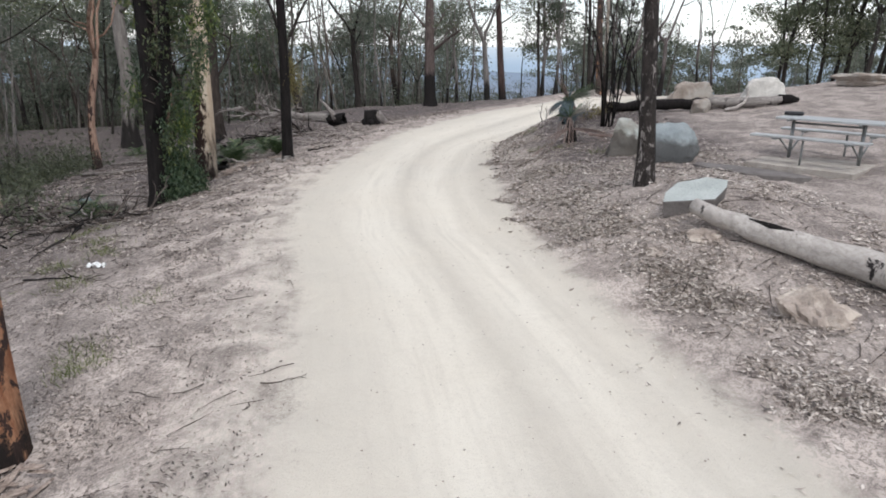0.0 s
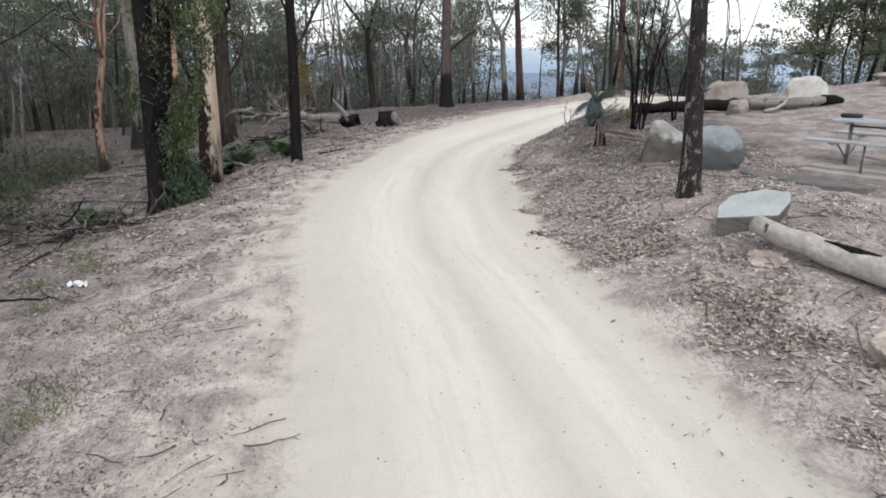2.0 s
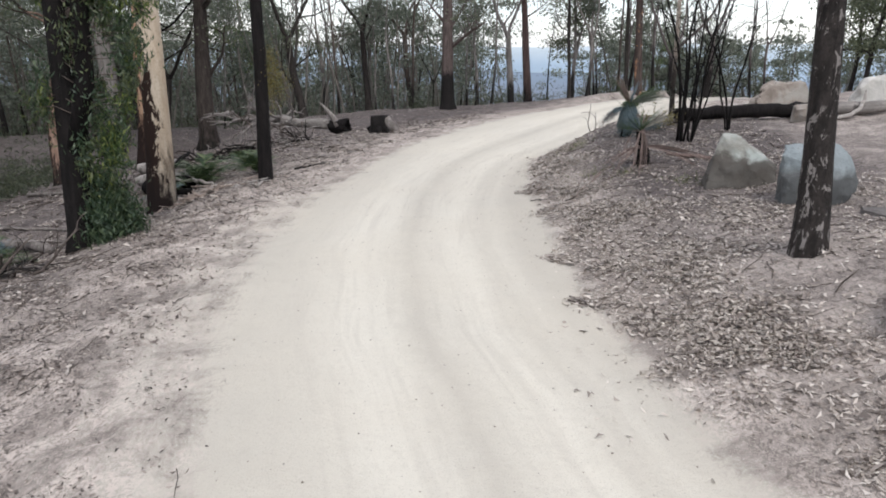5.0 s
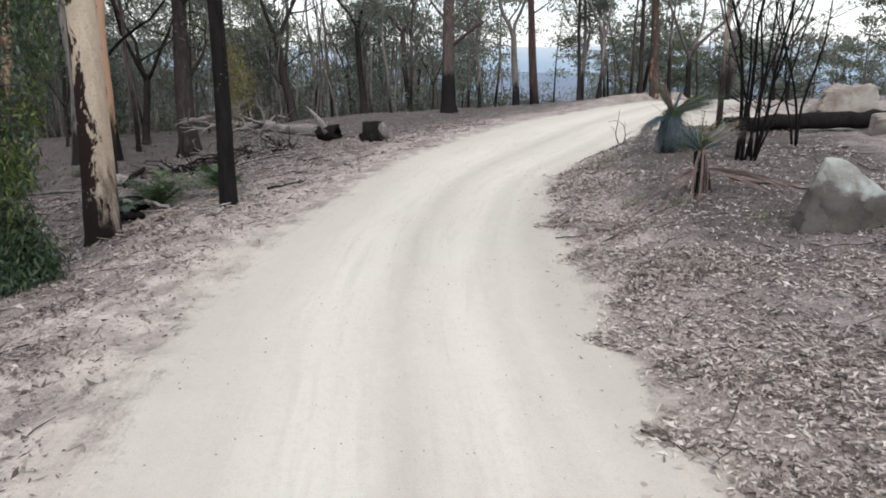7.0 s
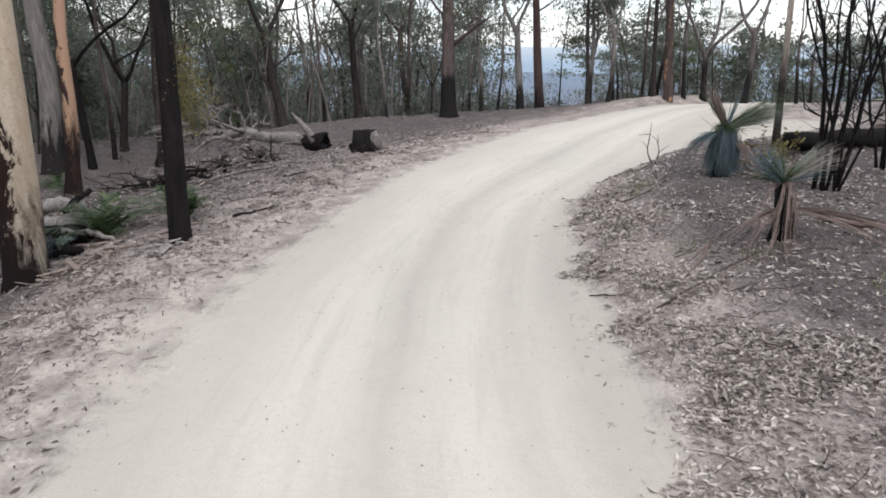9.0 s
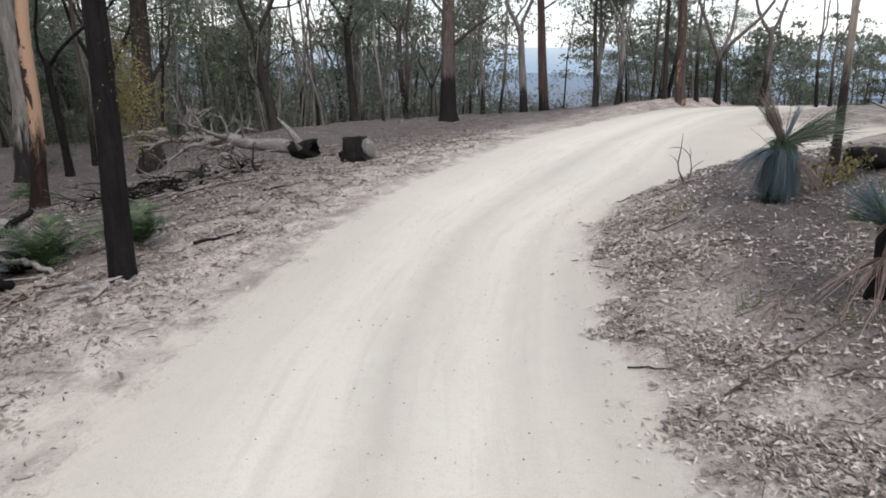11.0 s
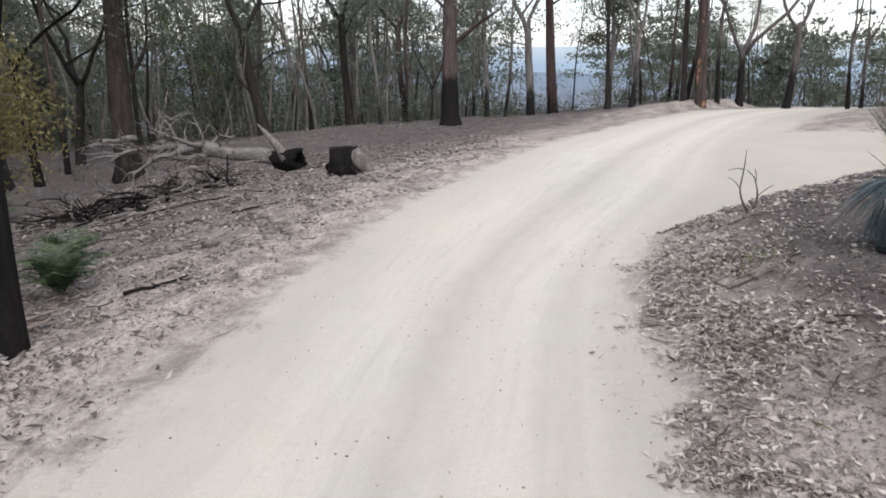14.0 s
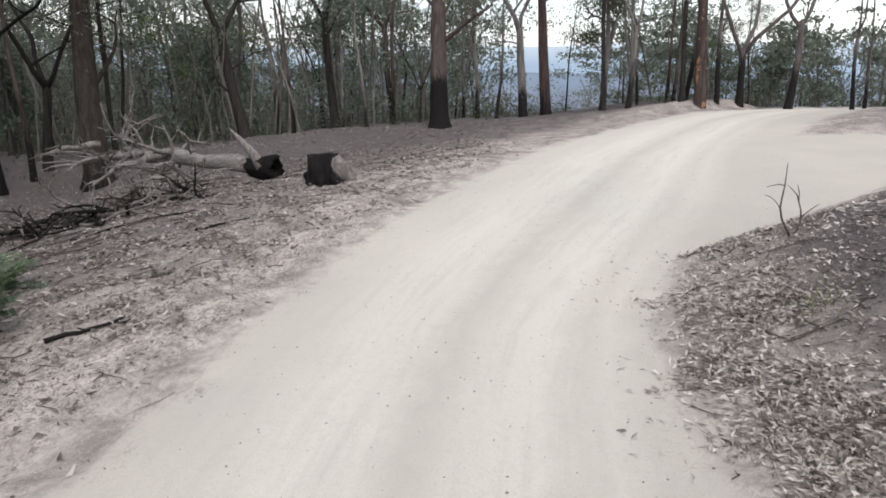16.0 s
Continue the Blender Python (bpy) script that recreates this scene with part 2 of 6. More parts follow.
M_FARBARK = bark_material("mixed_grey_bark", (0.07, 0.06, 0.055), (0.26, 0.235, 0.215), (0.8, 0.8, 0.25))
M_MAUVE = bark_material("mauve_grey_bark", (0.085, 0.07, 0.068), (0.22, 0.19, 0.185), (7, 7, 1.6), (0.014, 0.012, 0.012), None, (0.9, 1.4), 0.02)
M_RED = bark_material("red_brown_bark", (0.045, 0.028, 0.026), (0.125, 0.085, 0.078), (12, 12, 1.0), (0.014, 0.012, 0.012), None, (0.1, 1.2))
M_STREAK = bark_material("burnt_streaky_bark", (0.035, 0.026, 0.024), (0.12, 0.09, 0.08), (10, 10, 0.7), None, (0.36, 0.20, 0.12), (0, 1), 0.02, 0.0, 0.57)
M_STOUT = bark_material("brown_bark_over_charred_foot", (0.05, 0.038, 0.036), (0.165, 0.128, 0.118), (9, 9, 1.2), (0.011, 0.010, 0.010), None, (1.5, 0.5), 0.03)
M_GREYFOOT = bark_material("grey_bark_over_black_foot", (0.12, 0.108, 0.102), (0.30, 0.275, 0.262), (8, 8, 1.0), (0.014, 0.013, 0.013), None, (1.4, 0.5), 0.012)
M_DEAD = bark_material("weathered_dead_wood", (0.11, 0.095, 0.088), (0.34, 0.305, 0.285), (16, 16, 2.5), None, (0.12, 0.105, 0.098), (0, 1), 0.008)
M_REDCORE = bark_material("dark_bark_over_red_wood", (0.024, 0.020, 0.018), (0.092, 0.074, 0.065), (9, 9, 1.6), (0.012, 0.011, 0.010), (0.085, 0.058, 0.053), (0.5, 1.4), 0.06, 0.0, 0.62)
M_THIN = bark_material("pale_stem_over_char", (0.22, 0.18, 0.15), (0.46, 0.40, 0.345), (7, 7, 1.0), (0.016, 0.013, 0.012), None, (1.1, 0.7), 0.01)
M_LEAF = leaf_material("gum_leaves", (0.062, 0.076, 0.044), (0.125, 0.145, 0.085), (0.25, 0.265, 0.175), 0.5)
M_LEAF_BLUE = leaf_material("grey_green_leaves", (0.070, 0.086, 0.066), (0.142, 0.164, 0.126), (0.26, 0.28, 0.225), 0.5)
M_LEAF_FRESH = leaf_material("fresh_regrowth_leaves", (0.03, 0.058, 0.024), (0.085, 0.135, 0.042), (0.26, 0.29, 0.08))
# Leaves of the far woods, lightened: blue-grey haze mixed into their colour.
M_LEAF_HAZED = leaf_material("hazed_gum_leaves", (0.088, 0.104, 0.078), (0.168, 0.190, 0.146), (0.29, 0.31, 0.25), 0.5)
M_SCRUB = leaf_material("dull_scrub_leaves", (0.045, 0.055, 0.034), (0.085, 0.10, 0.060), (0.17, 0.18, 0.11), 0.4)
M_LEAF_YELLOW = leaf_material("yellowing_leaves", (0.10, 0.085, 0.03), (0.22, 0.185, 0.065), (0.36, 0.32, 0.14))
M_FROND = leaf_material("cycad_fronds", (0.022, 0.046, 0.022), (0.055, 0.095, 0.038), (0.19, 0.23, 0.10), 0.25)
M_SKIRT = leaf_material("blue_grey_skirt", (0.055, 0.085, 0.100), (0.105, 0.150, 0.168), (0.21, 0.25, 0.26), 0.15)
M_DRY = leaf_material("dry_fronds", (0.13, 0.088, 0.076), (0.27, 0.195, 0.17), (0.45, 0.36, 0.32), 0.2)
M_PALEDRY = leaf_material("pale_dry_blades", (0.16, 0.14, 0.115), (0.28, 0.255, 0.215), (0.45, 0.42, 0.37), 0.2)
M_LITTER = leaf_material("fallen_leaves", (0.115, 0.090, 0.078), (0.41, 0.350, 0.305), (0.76, 0.69, 0.625), 0.1)
M_LITTER_DARK = leaf_material("dull_fallen_leaves", (0.040, 0.030, 0.026), (0.155, 0.120, 0.103), (0.52, 0.45, 0.40), 0.1)
M_GRASS = leaf_material("dry_green_grass", (0.08, 0.105, 0.035), (0.15, 0.18, 0.065), (0.30, 0.30, 0.15), 0.3)
M_TAN = stone_material("tan_sandstone", (0.20, 0.165, 0.14), (0.38, 0.325, 0.285), (0.34, 0.32, 0.29))
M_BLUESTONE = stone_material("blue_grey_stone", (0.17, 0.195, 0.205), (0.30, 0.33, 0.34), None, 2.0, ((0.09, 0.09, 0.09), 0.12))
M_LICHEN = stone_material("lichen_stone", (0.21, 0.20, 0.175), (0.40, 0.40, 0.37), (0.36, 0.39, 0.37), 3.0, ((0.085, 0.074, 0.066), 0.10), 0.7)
M_PALE = stone_material("pale_stone", (0.42, 0.40, 0.37), (0.64, 0.61, 0.57))
M_CONCRETE = stone_material("old_concrete", (0.30, 0.27, 0.24), (0.44, 0.40, 0.36), None, 5.0)
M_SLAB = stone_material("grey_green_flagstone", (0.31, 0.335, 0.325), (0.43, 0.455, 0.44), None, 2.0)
M_TWIG = bark_material("dark_twigs", (0.05, 0.04, 0.035), (0.16, 0.13, 0.115), (5, 5, 5))
M_FLAKY = bark_material("dark_flaky_bark", (0.016, 0.014, 0.013), (0.05, 0.042, 0.039), (12, 12, 3.0), None, (0.21, 0.19, 0.18), (0, 1), 0.03, 0.0, 0.565, (13.0, 13.0, 5.0))
M_CLAY = stone_material("ochre_clay_stone", (0.25, 0.205, 0.175), (0.42, 0.355, 0.31), (0.58, 0.51, 0.44), 5.0)
M_PINKWOOD = bark_material("pinkish_dry_wood", (0.17, 0.115, 0.10), (0.36, 0.27, 0.24), (8, 8, 8))
# Dark flat stone; also the shade painted on the slab's sides.
M_SHEET = stone_material("dark_stone_and_slab_shade", (0.105, 0.094, 0.09), (0.18, 0.163, 0.156), None, 3.0)
M_ALU = plain_material("weathered_aluminium", (0.50, 0.51, 0.51), 0.45, 0.7, 0.15, 30)
M_STEEL = plain_material("grey_galvanised_steel", (0.24, 0.25, 0.25), 0.55, 0.6, 0.25, 25)
M_BLACK = plain_material("black_plastic", (0.02, 0.02, 0.022), 0.5)
M_PAPER = plain_material("white_paper", (0.75, 0.75, 0.74), 0.8, 0, 0.08)
# Distance haze is in these colours, paler on the farther range.
M_HILL_NEAR = hazed_hill_material("blue_range", (0.255, 0.335, 0.47), (0.23, 0.23, 0.275), 0.92, (-190, -60))
M_HILL_FAR = hazed_hill_material("pale_blue_range", (0.70, 0.79, 0.88), (0.40, 0.52, 0.68), 0.95, (-120, 10))


# ---- mesh helpers ----
class Shape:
    """Collects quads and triangles for one mesh."""

    def __init__(self):
        self.v, self.f, self.n = [], [], 0

    def add(self, verts, faces):
        verts = np.asarray(verts, float).reshape(-1, 3)
        self.v.append(verts)
        self.f += [tuple(i + self.n for i in f) for f in faces]
        self.n += len(verts)

    def tube(self, pts, radii, sides=8, rough=0.0, rng=None, caps=True):
        pts = np.asarray(pts, float)
        m = len(pts)
        radii = np.broadcast_to(np.asarray(radii, float), (m,))
        tan = np.gradient(pts, axis=0)
        tan /= np.linalg.norm(tan, axis=1)[:, None] + 1e-9
        ref = np.array((1.0, 0, 0)) if abs(tan[0][0]) < 0.8 else np.array((0, 1.0, 0))
        ang = np.linspace(0, 2 * np.pi, sides, endpoint=False)
        rings = []
        wob = 1 + (rng.normal(0, rough, (m, sides)) if rng is not None and rough else np.zeros((m, sides)))
        for i in range(m):
            u = ref - tan[i] * ref.dot(tan[i])
            u /= np.linalg.norm(u)
            w = np.cross(tan[i], u)
            rings.append(pts[i] + (radii[i] * wob[i])[:, None] * (np.cos(ang)[:, None] * u + np.sin(ang)[:, None] * w))
        faces = [(i * sides + j, i * sides + (j + 1) % sides, (i + 1) * sides + (j + 1) % sides, (i + 1) * sides + j) for i in range(m - 1) for j in range(sides)]
        if caps:
            faces += [tuple(range(sides - 1, -1, -1)), tuple(range((m - 1) * sides, m * sides))]
        self.add(np.concatenate(rings), faces)

    def quads(self, corners):
        """corners: n x 4 x 3, a loose quad each."""
        k = len(corners)
        base = np.arange(k)[:, None] * 4 + np.arange(4)
        self.add(np.asarray(corners).reshape(-1, 3), base.tolist())

    def tris(self, corners):
        k = len(corners)
        self.add(np.asarray(corners).reshape(-1, 3), (np.arange(k)[:, None] * 3 + np.arange(3)).tolist())

    def box(self, lo, hi, m=None, bevel=0.0):
        bm = bmesh.new()
        bmesh.ops.create_cube(bm, size=1)
        for q in bm.verts:
            q.co = Vector([lo[i] + (q.co[i] + 0.5) * (hi[i] - lo[i]) for i in range(3)])
        if bevel:
            bmesh.ops.bevel(bm, geom=bm.edges[:], offset=bevel, segments=2, affect="EDGES", profile=0.6)
        if m is not None:
            bm.transform(m)
        bm.verts.index_update()
        self.add([q.co[:] for q in bm.verts], [[q.index for q in f.verts] for f in bm.faces])
        bm.free()

    def mesh(self, name, mat, smooth=True):
        me = bpy.data.meshes.new(name)
        me.from_pydata(np.concatenate(self.v).tolist(), [], self.f)
        me.materials.append(mat)
        me.polygons.foreach_set("use_smooth", [smooth] * len(me.polygons))
        me.update()
        return me


def part(name, shape, mat, parent, label="", smooth=True):
    ob = new(name, shape.mesh(name, mat, smooth))
    ob.parent = parent
    return tagged(ob, label)


def empty(name, m, label, category, group=""):
    ob = new(name)
    ob.empty_display_size = 0.2
    ob.matrix_basis = m
    return tagged(ob, label, category, group)


def leaf_quads(rng, centres, length, width, droop=0.7, spread=0.0):
    """Diamond-shaped leaves, hanging more or less, one at each centre."""
    k = len(centres)
    c = np.asarray(centres, float) + rng.normal(0, spread, (k, 3)) if spread else np.asarray(centres, float)
    d = rng.normal(0, 1, (k, 3))
    d[:, 2] = d[:, 2] * 0.6 - droop * 1.6
    d /= np.linalg.norm(d, axis=1)[:, None]
    s = np.cross(d, rng.normal(0, 1, (k, 3)))
    s /= np.linalg.norm(s, axis=1)[:, None] + 1e-9
    ln = (length * rng.uniform(0.6, 1.3, k))[:, None]
    wd = (width * rng.uniform(0.7, 1.3, k))[:, None]
    return np.stack([c - d * ln * 0.5, c + s * wd * 0.5 - d * ln * 0.05, c + d * ln * 0.5, c - s * wd * 0.5 + d * ln * 0.05], axis=1)


def leaf_tris(rng, tips, count, length, pad, flat=0.42, wide=0.5):
    """Loose clumps of small pointed leaves, each clump a flattened pad round a twig's tip."""
    k = len(tips)
    size = pad * rng.uniform(0.45, 1.35, k)
    i = rng.choice(k, count, p=size ** 2 / np.sum(size ** 2))
    c = np.asarray(tips)[i] + rng.normal(0, 1, (count, 3)) * size[i][:, None] * np.array((1, 1, flat))
    d = rng.normal(0, 1, (count, 3))
    d[:, 2] -= 0.7
    d /= np.linalg.norm(d, axis=1)[:, None]
    w = np.cross(d, rng.normal(0, 1, (count, 3)))
    w /= np.linalg.norm(w, axis=1)[:, None] + 1e-9
    ln = (length * rng.uniform(0.6, 1.3, count))[:, None]
    return np.stack([c - d * ln * 0.5 - w * ln * wide * 0.5, c - d * ln * 0.5 + w * ln * wide * 0.5, c + d * ln * 0.5], axis=1)


def bend(rng, start, way, length, steps, wander=0.12, lift=0.0):
    """A wandering line."""
    pts, p, d = [np.array(start, float)], np.array(start, float), np.array(way, float)
    d /= np.linalg.norm(d)
    for _ in range(steps):
        d = d + rng.normal(0, wander, 3) + np.array((0, 0, lift))
        d /= np.linalg.norm(d)
        p = p + d * length / steps
        pts.append(p.copy())
    return np.array(pts)



# ---- terrain ----
def smooth(a, b, v):
    u = np.clip((np.asarray(v, float) - a) / (b - a), 0, 1)
    return u * u * (3 - 2 * u)


def softplus(v, k):
    return k * np.log1p(np.exp(np.clip(np.asarray(v, float) / k, -40, 40)))


def edge_right(y):
    return np.interp(y, [-30, 0, 4, 6, 8, 11, 14, 17, 20, 22, 24.5, 27, 31], [4.6, 3.9, 3.1, 2.6, 2.1, 1.68, 1.6, 1.55, 1.85, 2.7, 4.8, 8.0, 16.0])


def edge_left(y):
    return np.interp(y, [-30, 0, 4, 7.5, 10, 13, 16, 18, 20, 23, 26, 30, 33, 36, 40.5, 43, 60], [1.0, 0.4, -0.4, -1.0, -1.8, -2.2, -2.2, -1.95, -1.7, -1.1, -0.1, 1.6, 3.4, 5.5, 9.4, 12.5, 45.0])


def into_right(x, y):
    """Metres from the road's inner edge into the picnic side, south of the side road."""
    a = x - edge_right(y)
    b = ((x - 2.6) * 0.62 - (y - 22.0) * 0.785)
    c = ((x - 8.0) * 0.42 - (y - 27.0) * 0.907)
    return np.minimum(np.minimum(a * 0.95, b + 0.15), np.maximum(c, b * 0.4))


def into_left(x, y):
    """Metres from the road's outer edge down the wooded side."""
    turn = smooth(30, 42, y)
    return (np.minimum(edge_left(y), 14) - x) * (0.97 - 0.6 * turn)


def into_island(x, y):
    """Metres into the dry island between the two roads."""
    a = (x - 9.8) * 0.78 - (y - 33.4) * 0.62
    b = (y - 32.2) + (x - 10.3) * 0.12
    return np.minimum(a, b)


def height(x, y):
    x, y = np.asarray(x, float), np.asarray(y, float)
    tilt = 0.085 * (softplus(x - 4.5, 0.8) - softplus(x - 8.6, 1.5))
    base = tilt * smooth(21, 36, y) - 0.06 * softplus(y - 38, 1.5) - 0.20 * softplus(y - 62, 6)
    base = base - 0.22 * softplus(y - 120, 20)
    r = np.maximum(into_right(x, y), 0)
    top = 0.84 + 0.045 * np.clip(y - 12, -6, 9) + 0.025 * np.clip(x - 7.5, -4, 20) + 0.055 * softplus(np.minimum(x, 22) - 10.5, 0.8)
    top = top + 0.36 * np.exp(-((y - 9.4) / 2.0) ** 2) * smooth(7, 4, x)
    s = 1 - np.exp(-(r / 1.7) ** 1.3)
    z = base + (np.maximum(top, base) - base) * s
    l = np.maximum(into_left(x, y), 0)
    steep = 0.155 * (1 - 0.35 * np.exp(-((y - 28.5) / 3.5) ** 2) * smooth(9, 4, l))
    z = z - steep * softplus(l - 1.0, 0.6) + 0.155 * 0.6 * np.log1p(np.exp(-1.0 / 0.6)) - 0.06 * softplus(l - 60, 15)
    i = np.maximum(into_island(x, y), 0)
    z = z + 0.22 * np.exp(-((x + 6.6) ** 2 + (y - 29.6) ** 2) / 3.0)
    z = z - 0.38 * np.exp(-(((x + 7.5) / 1.8) ** 2 + ((y - 16.5) / 4.2) ** 2))
    z = z + 0.14 * np.exp(-((x - 3.7) ** 2 + (y - 20.3) ** 2) / 1.1)
    z = z + 0.42 * smooth(0.12, 0.75, l) * smooth(5.0, 8.5, x) * smooth(34, 38, y)
    z = z + 0.40 * smooth(37, 44, y) * smooth(7.5, 5.0, x) * smooth(-13, -5, x)
    z = z + 0.22 * np.exp(-(((x - 4.4) / 1.3) ** 2 + ((y - 8.6) / 2.3) ** 2)) * smooth(0.2, 1.2, r)
    z = z - 0.60 * np.exp(-(((x + 13.5) / 3.2) ** 2 + ((y - 37.5) / 4.0) ** 2))
    z = z - 0.09 * np.exp(-(((x - 7.2) / 1.3) ** 2 + ((y - 11.9) / 1.0) ** 2))
    return z + 0.22 * smooth(0, 3.5, i) * smooth(60, 25, x)


def bumps(x, y):
    """Fine unevenness: ruts on the road, lumps on the banks."""
    road = road_mask(x, y)
    wide = 0.5 * np.sin(x * 1.7 + 1.3 * np.sin(y * 0.9)) * np.sin(y * 1.3 + 0.7 * np.sin(x * 1.1))
    small = 0.5 * np.sin(x * 5.3 + 2 * np.sin(y * 3.1)) * np.sin(y * 4.7 + 1.5 * np.sin(x * 3.7))
    tiny = np.sin(x * 13.1 + 2.0 * np.sin(y * 7.3)) * np.sin(y * 11.7 + 2.0 * np.sin(x * 8.9))
    near = smooth(90, 40, np.abs(x) + np.abs(y - 15) * 0.7)
    u = across_road(x, y)
    ruts = -0.025 * (np.exp(-((u - 0.30) / 0.07) ** 2) + np.exp(-((u - 0.70) / 0.07) ** 2)) + 0.012 * np.exp(-((u - 0.49) / 0.05) ** 2)
    near = near * (1 - 0.9 * np.exp(-((x - 4.1) ** 2 + (y - 8.7) ** 2) / 0.7))
    return near * ((1 - road) * (0.10 * wide + 0.045 * small + 0.018 * tiny) + road * (ruts * smooth(30, 22, y) + 0.008 * small))


def across_road(x, y):
    l = edge_left(y)
    r = np.minimum(edge_right(y), l + 3.4 + 1.6 * smooth(18, 27, y))
    return np.clip((x - l) / np.maximum(r - l, 0.5), -1.6, 1.6)


def road_mask(x, y):
    """1 on the dusty road and the side road, 0 off it, soft at the edges."""
    d = np.minimum(-into_right(x, y), -(edge_left(y) - x) * 0.8 + 0.0)
    d = np.minimum(d, -into_island(x, y) * 0.9)
    return smooth(-0.45, 0.45, np.where(y > 60, -1, d))


def ground_z(x, y):
    return height(x, y) + bumps(x, y)


def at(x, y, dz=0.0):
    return np.array((x, y, float(ground_z(x, y)) + dz))


def lines(*runs):
    """Grid lines: runs of (from, to, step)."""
    out = []
    for a, b, s in runs:
        out += list(np.arange(a, b, s))
    return np.array(out + [runs[-1][1]])


gx = lines((-420, -120, 30), (-120, -40, 6), (-40, -16, 1.5), (-16, -7, 0.35), (-7, 8, 0.1), (8, 18, 0.3), (18, 45, 1.5), (45, 120, 7), (120, 420, 30))
gy = lines((-120, -20, 10), (-20, -2, 1), (-2, 1.5, 0.25), (1.5, 27, 0.1), (27, 46, 0.25), (46, 70, 1.2), (70, 150, 5), (150, 640, 30))
GX, GY = np.meshgrid(gx, gy)
GZ = ground_z(GX, GY)
MASK = road_mask(GX, GY)
R_IN, L_IN = into_right(GX, GY) - 0.4 * smooth(10, 7, GY), edge_left(GY) - GX
LITTER = np.clip(smooth(0.0, 0.6, R_IN) * (1 - 0.75 * smooth(1.0, 2.0, R_IN)) + 0.75 * smooth(1.2, 3.5, L_IN), 0, 1) * (1 - MASK)
# shoulders: the outer side is thinly dusted for two metres
DUST = np.clip(MASK + 0.30 * smooth(3.4, 0.3, L_IN) * smooth(24, 13, GY) * (L_IN > -0.5) + 0.20 * smooth(2.5, 0.2, L_IN) * smooth(37, 31, GY), 0, 1)
verts = np.stack([GX, GY, GZ], axis=-1).reshape(-1, 3)
ny, nx = GX.shape
i0 = (np.arange(ny - 1)[:, None] * nx + np.arange(nx - 1)).reshape(-1)
cells = np.stack([i0, i0 + 1, i0 + nx + 1, i0 + nx], axis=1)
on_road = (MASK.reshape(-1)[cells].mean(axis=1) > 0.5)
for name, pick, label in (("ground", ~on_road, "dry grey-brown forest floor with leaf litter and bare soil"), ("road", on_road, "pale cream dusty gravel road with faint wheel tracks")):
    q = cells[pick]
    used, back = np.unique(q, return_inverse=True)
    me = bpy.data.meshes.new(name)
    me.from_pydata(verts[used].tolist(), [], back.reshape(-1, 4).tolist())
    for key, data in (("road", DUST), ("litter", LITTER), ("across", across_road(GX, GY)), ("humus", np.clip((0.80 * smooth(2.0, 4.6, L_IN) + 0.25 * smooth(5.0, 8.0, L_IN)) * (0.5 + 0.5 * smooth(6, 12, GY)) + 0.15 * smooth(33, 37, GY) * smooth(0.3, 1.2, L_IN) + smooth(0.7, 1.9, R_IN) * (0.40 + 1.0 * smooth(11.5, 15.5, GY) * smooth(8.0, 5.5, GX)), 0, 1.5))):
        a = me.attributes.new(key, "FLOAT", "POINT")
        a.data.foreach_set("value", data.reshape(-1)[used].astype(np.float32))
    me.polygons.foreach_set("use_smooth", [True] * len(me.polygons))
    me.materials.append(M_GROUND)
    tagged(new(name, me), label, name, "", "structure")


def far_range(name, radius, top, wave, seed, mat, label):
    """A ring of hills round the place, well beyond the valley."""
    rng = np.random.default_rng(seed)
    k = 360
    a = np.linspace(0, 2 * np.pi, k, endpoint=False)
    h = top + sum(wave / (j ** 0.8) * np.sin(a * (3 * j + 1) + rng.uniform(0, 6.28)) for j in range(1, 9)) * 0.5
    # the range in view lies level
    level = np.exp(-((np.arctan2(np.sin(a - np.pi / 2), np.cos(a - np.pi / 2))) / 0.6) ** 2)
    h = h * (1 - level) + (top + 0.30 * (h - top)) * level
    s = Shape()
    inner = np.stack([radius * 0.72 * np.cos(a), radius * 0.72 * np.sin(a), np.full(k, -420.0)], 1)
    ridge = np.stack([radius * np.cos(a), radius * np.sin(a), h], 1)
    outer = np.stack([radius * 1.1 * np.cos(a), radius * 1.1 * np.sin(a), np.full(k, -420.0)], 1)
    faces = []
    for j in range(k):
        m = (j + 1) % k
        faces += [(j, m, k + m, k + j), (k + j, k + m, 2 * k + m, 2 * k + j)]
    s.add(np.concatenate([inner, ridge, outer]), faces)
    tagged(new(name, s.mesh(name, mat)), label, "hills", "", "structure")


far_range("backdrop_near_range", 1700, -57, 30, 3, M_HILL_NEAR, "wooded mountain range across the valley, painted hazy blue")
far_range("backdrop_far_range", 4200, 12, 70, 5, M_HILL_FAR, "distant mountain range under cloud, painted pale blue with haze")


# ---- trees ----
GROVE_LEAN = 0.08  # the whole wood leans a little out over the valley


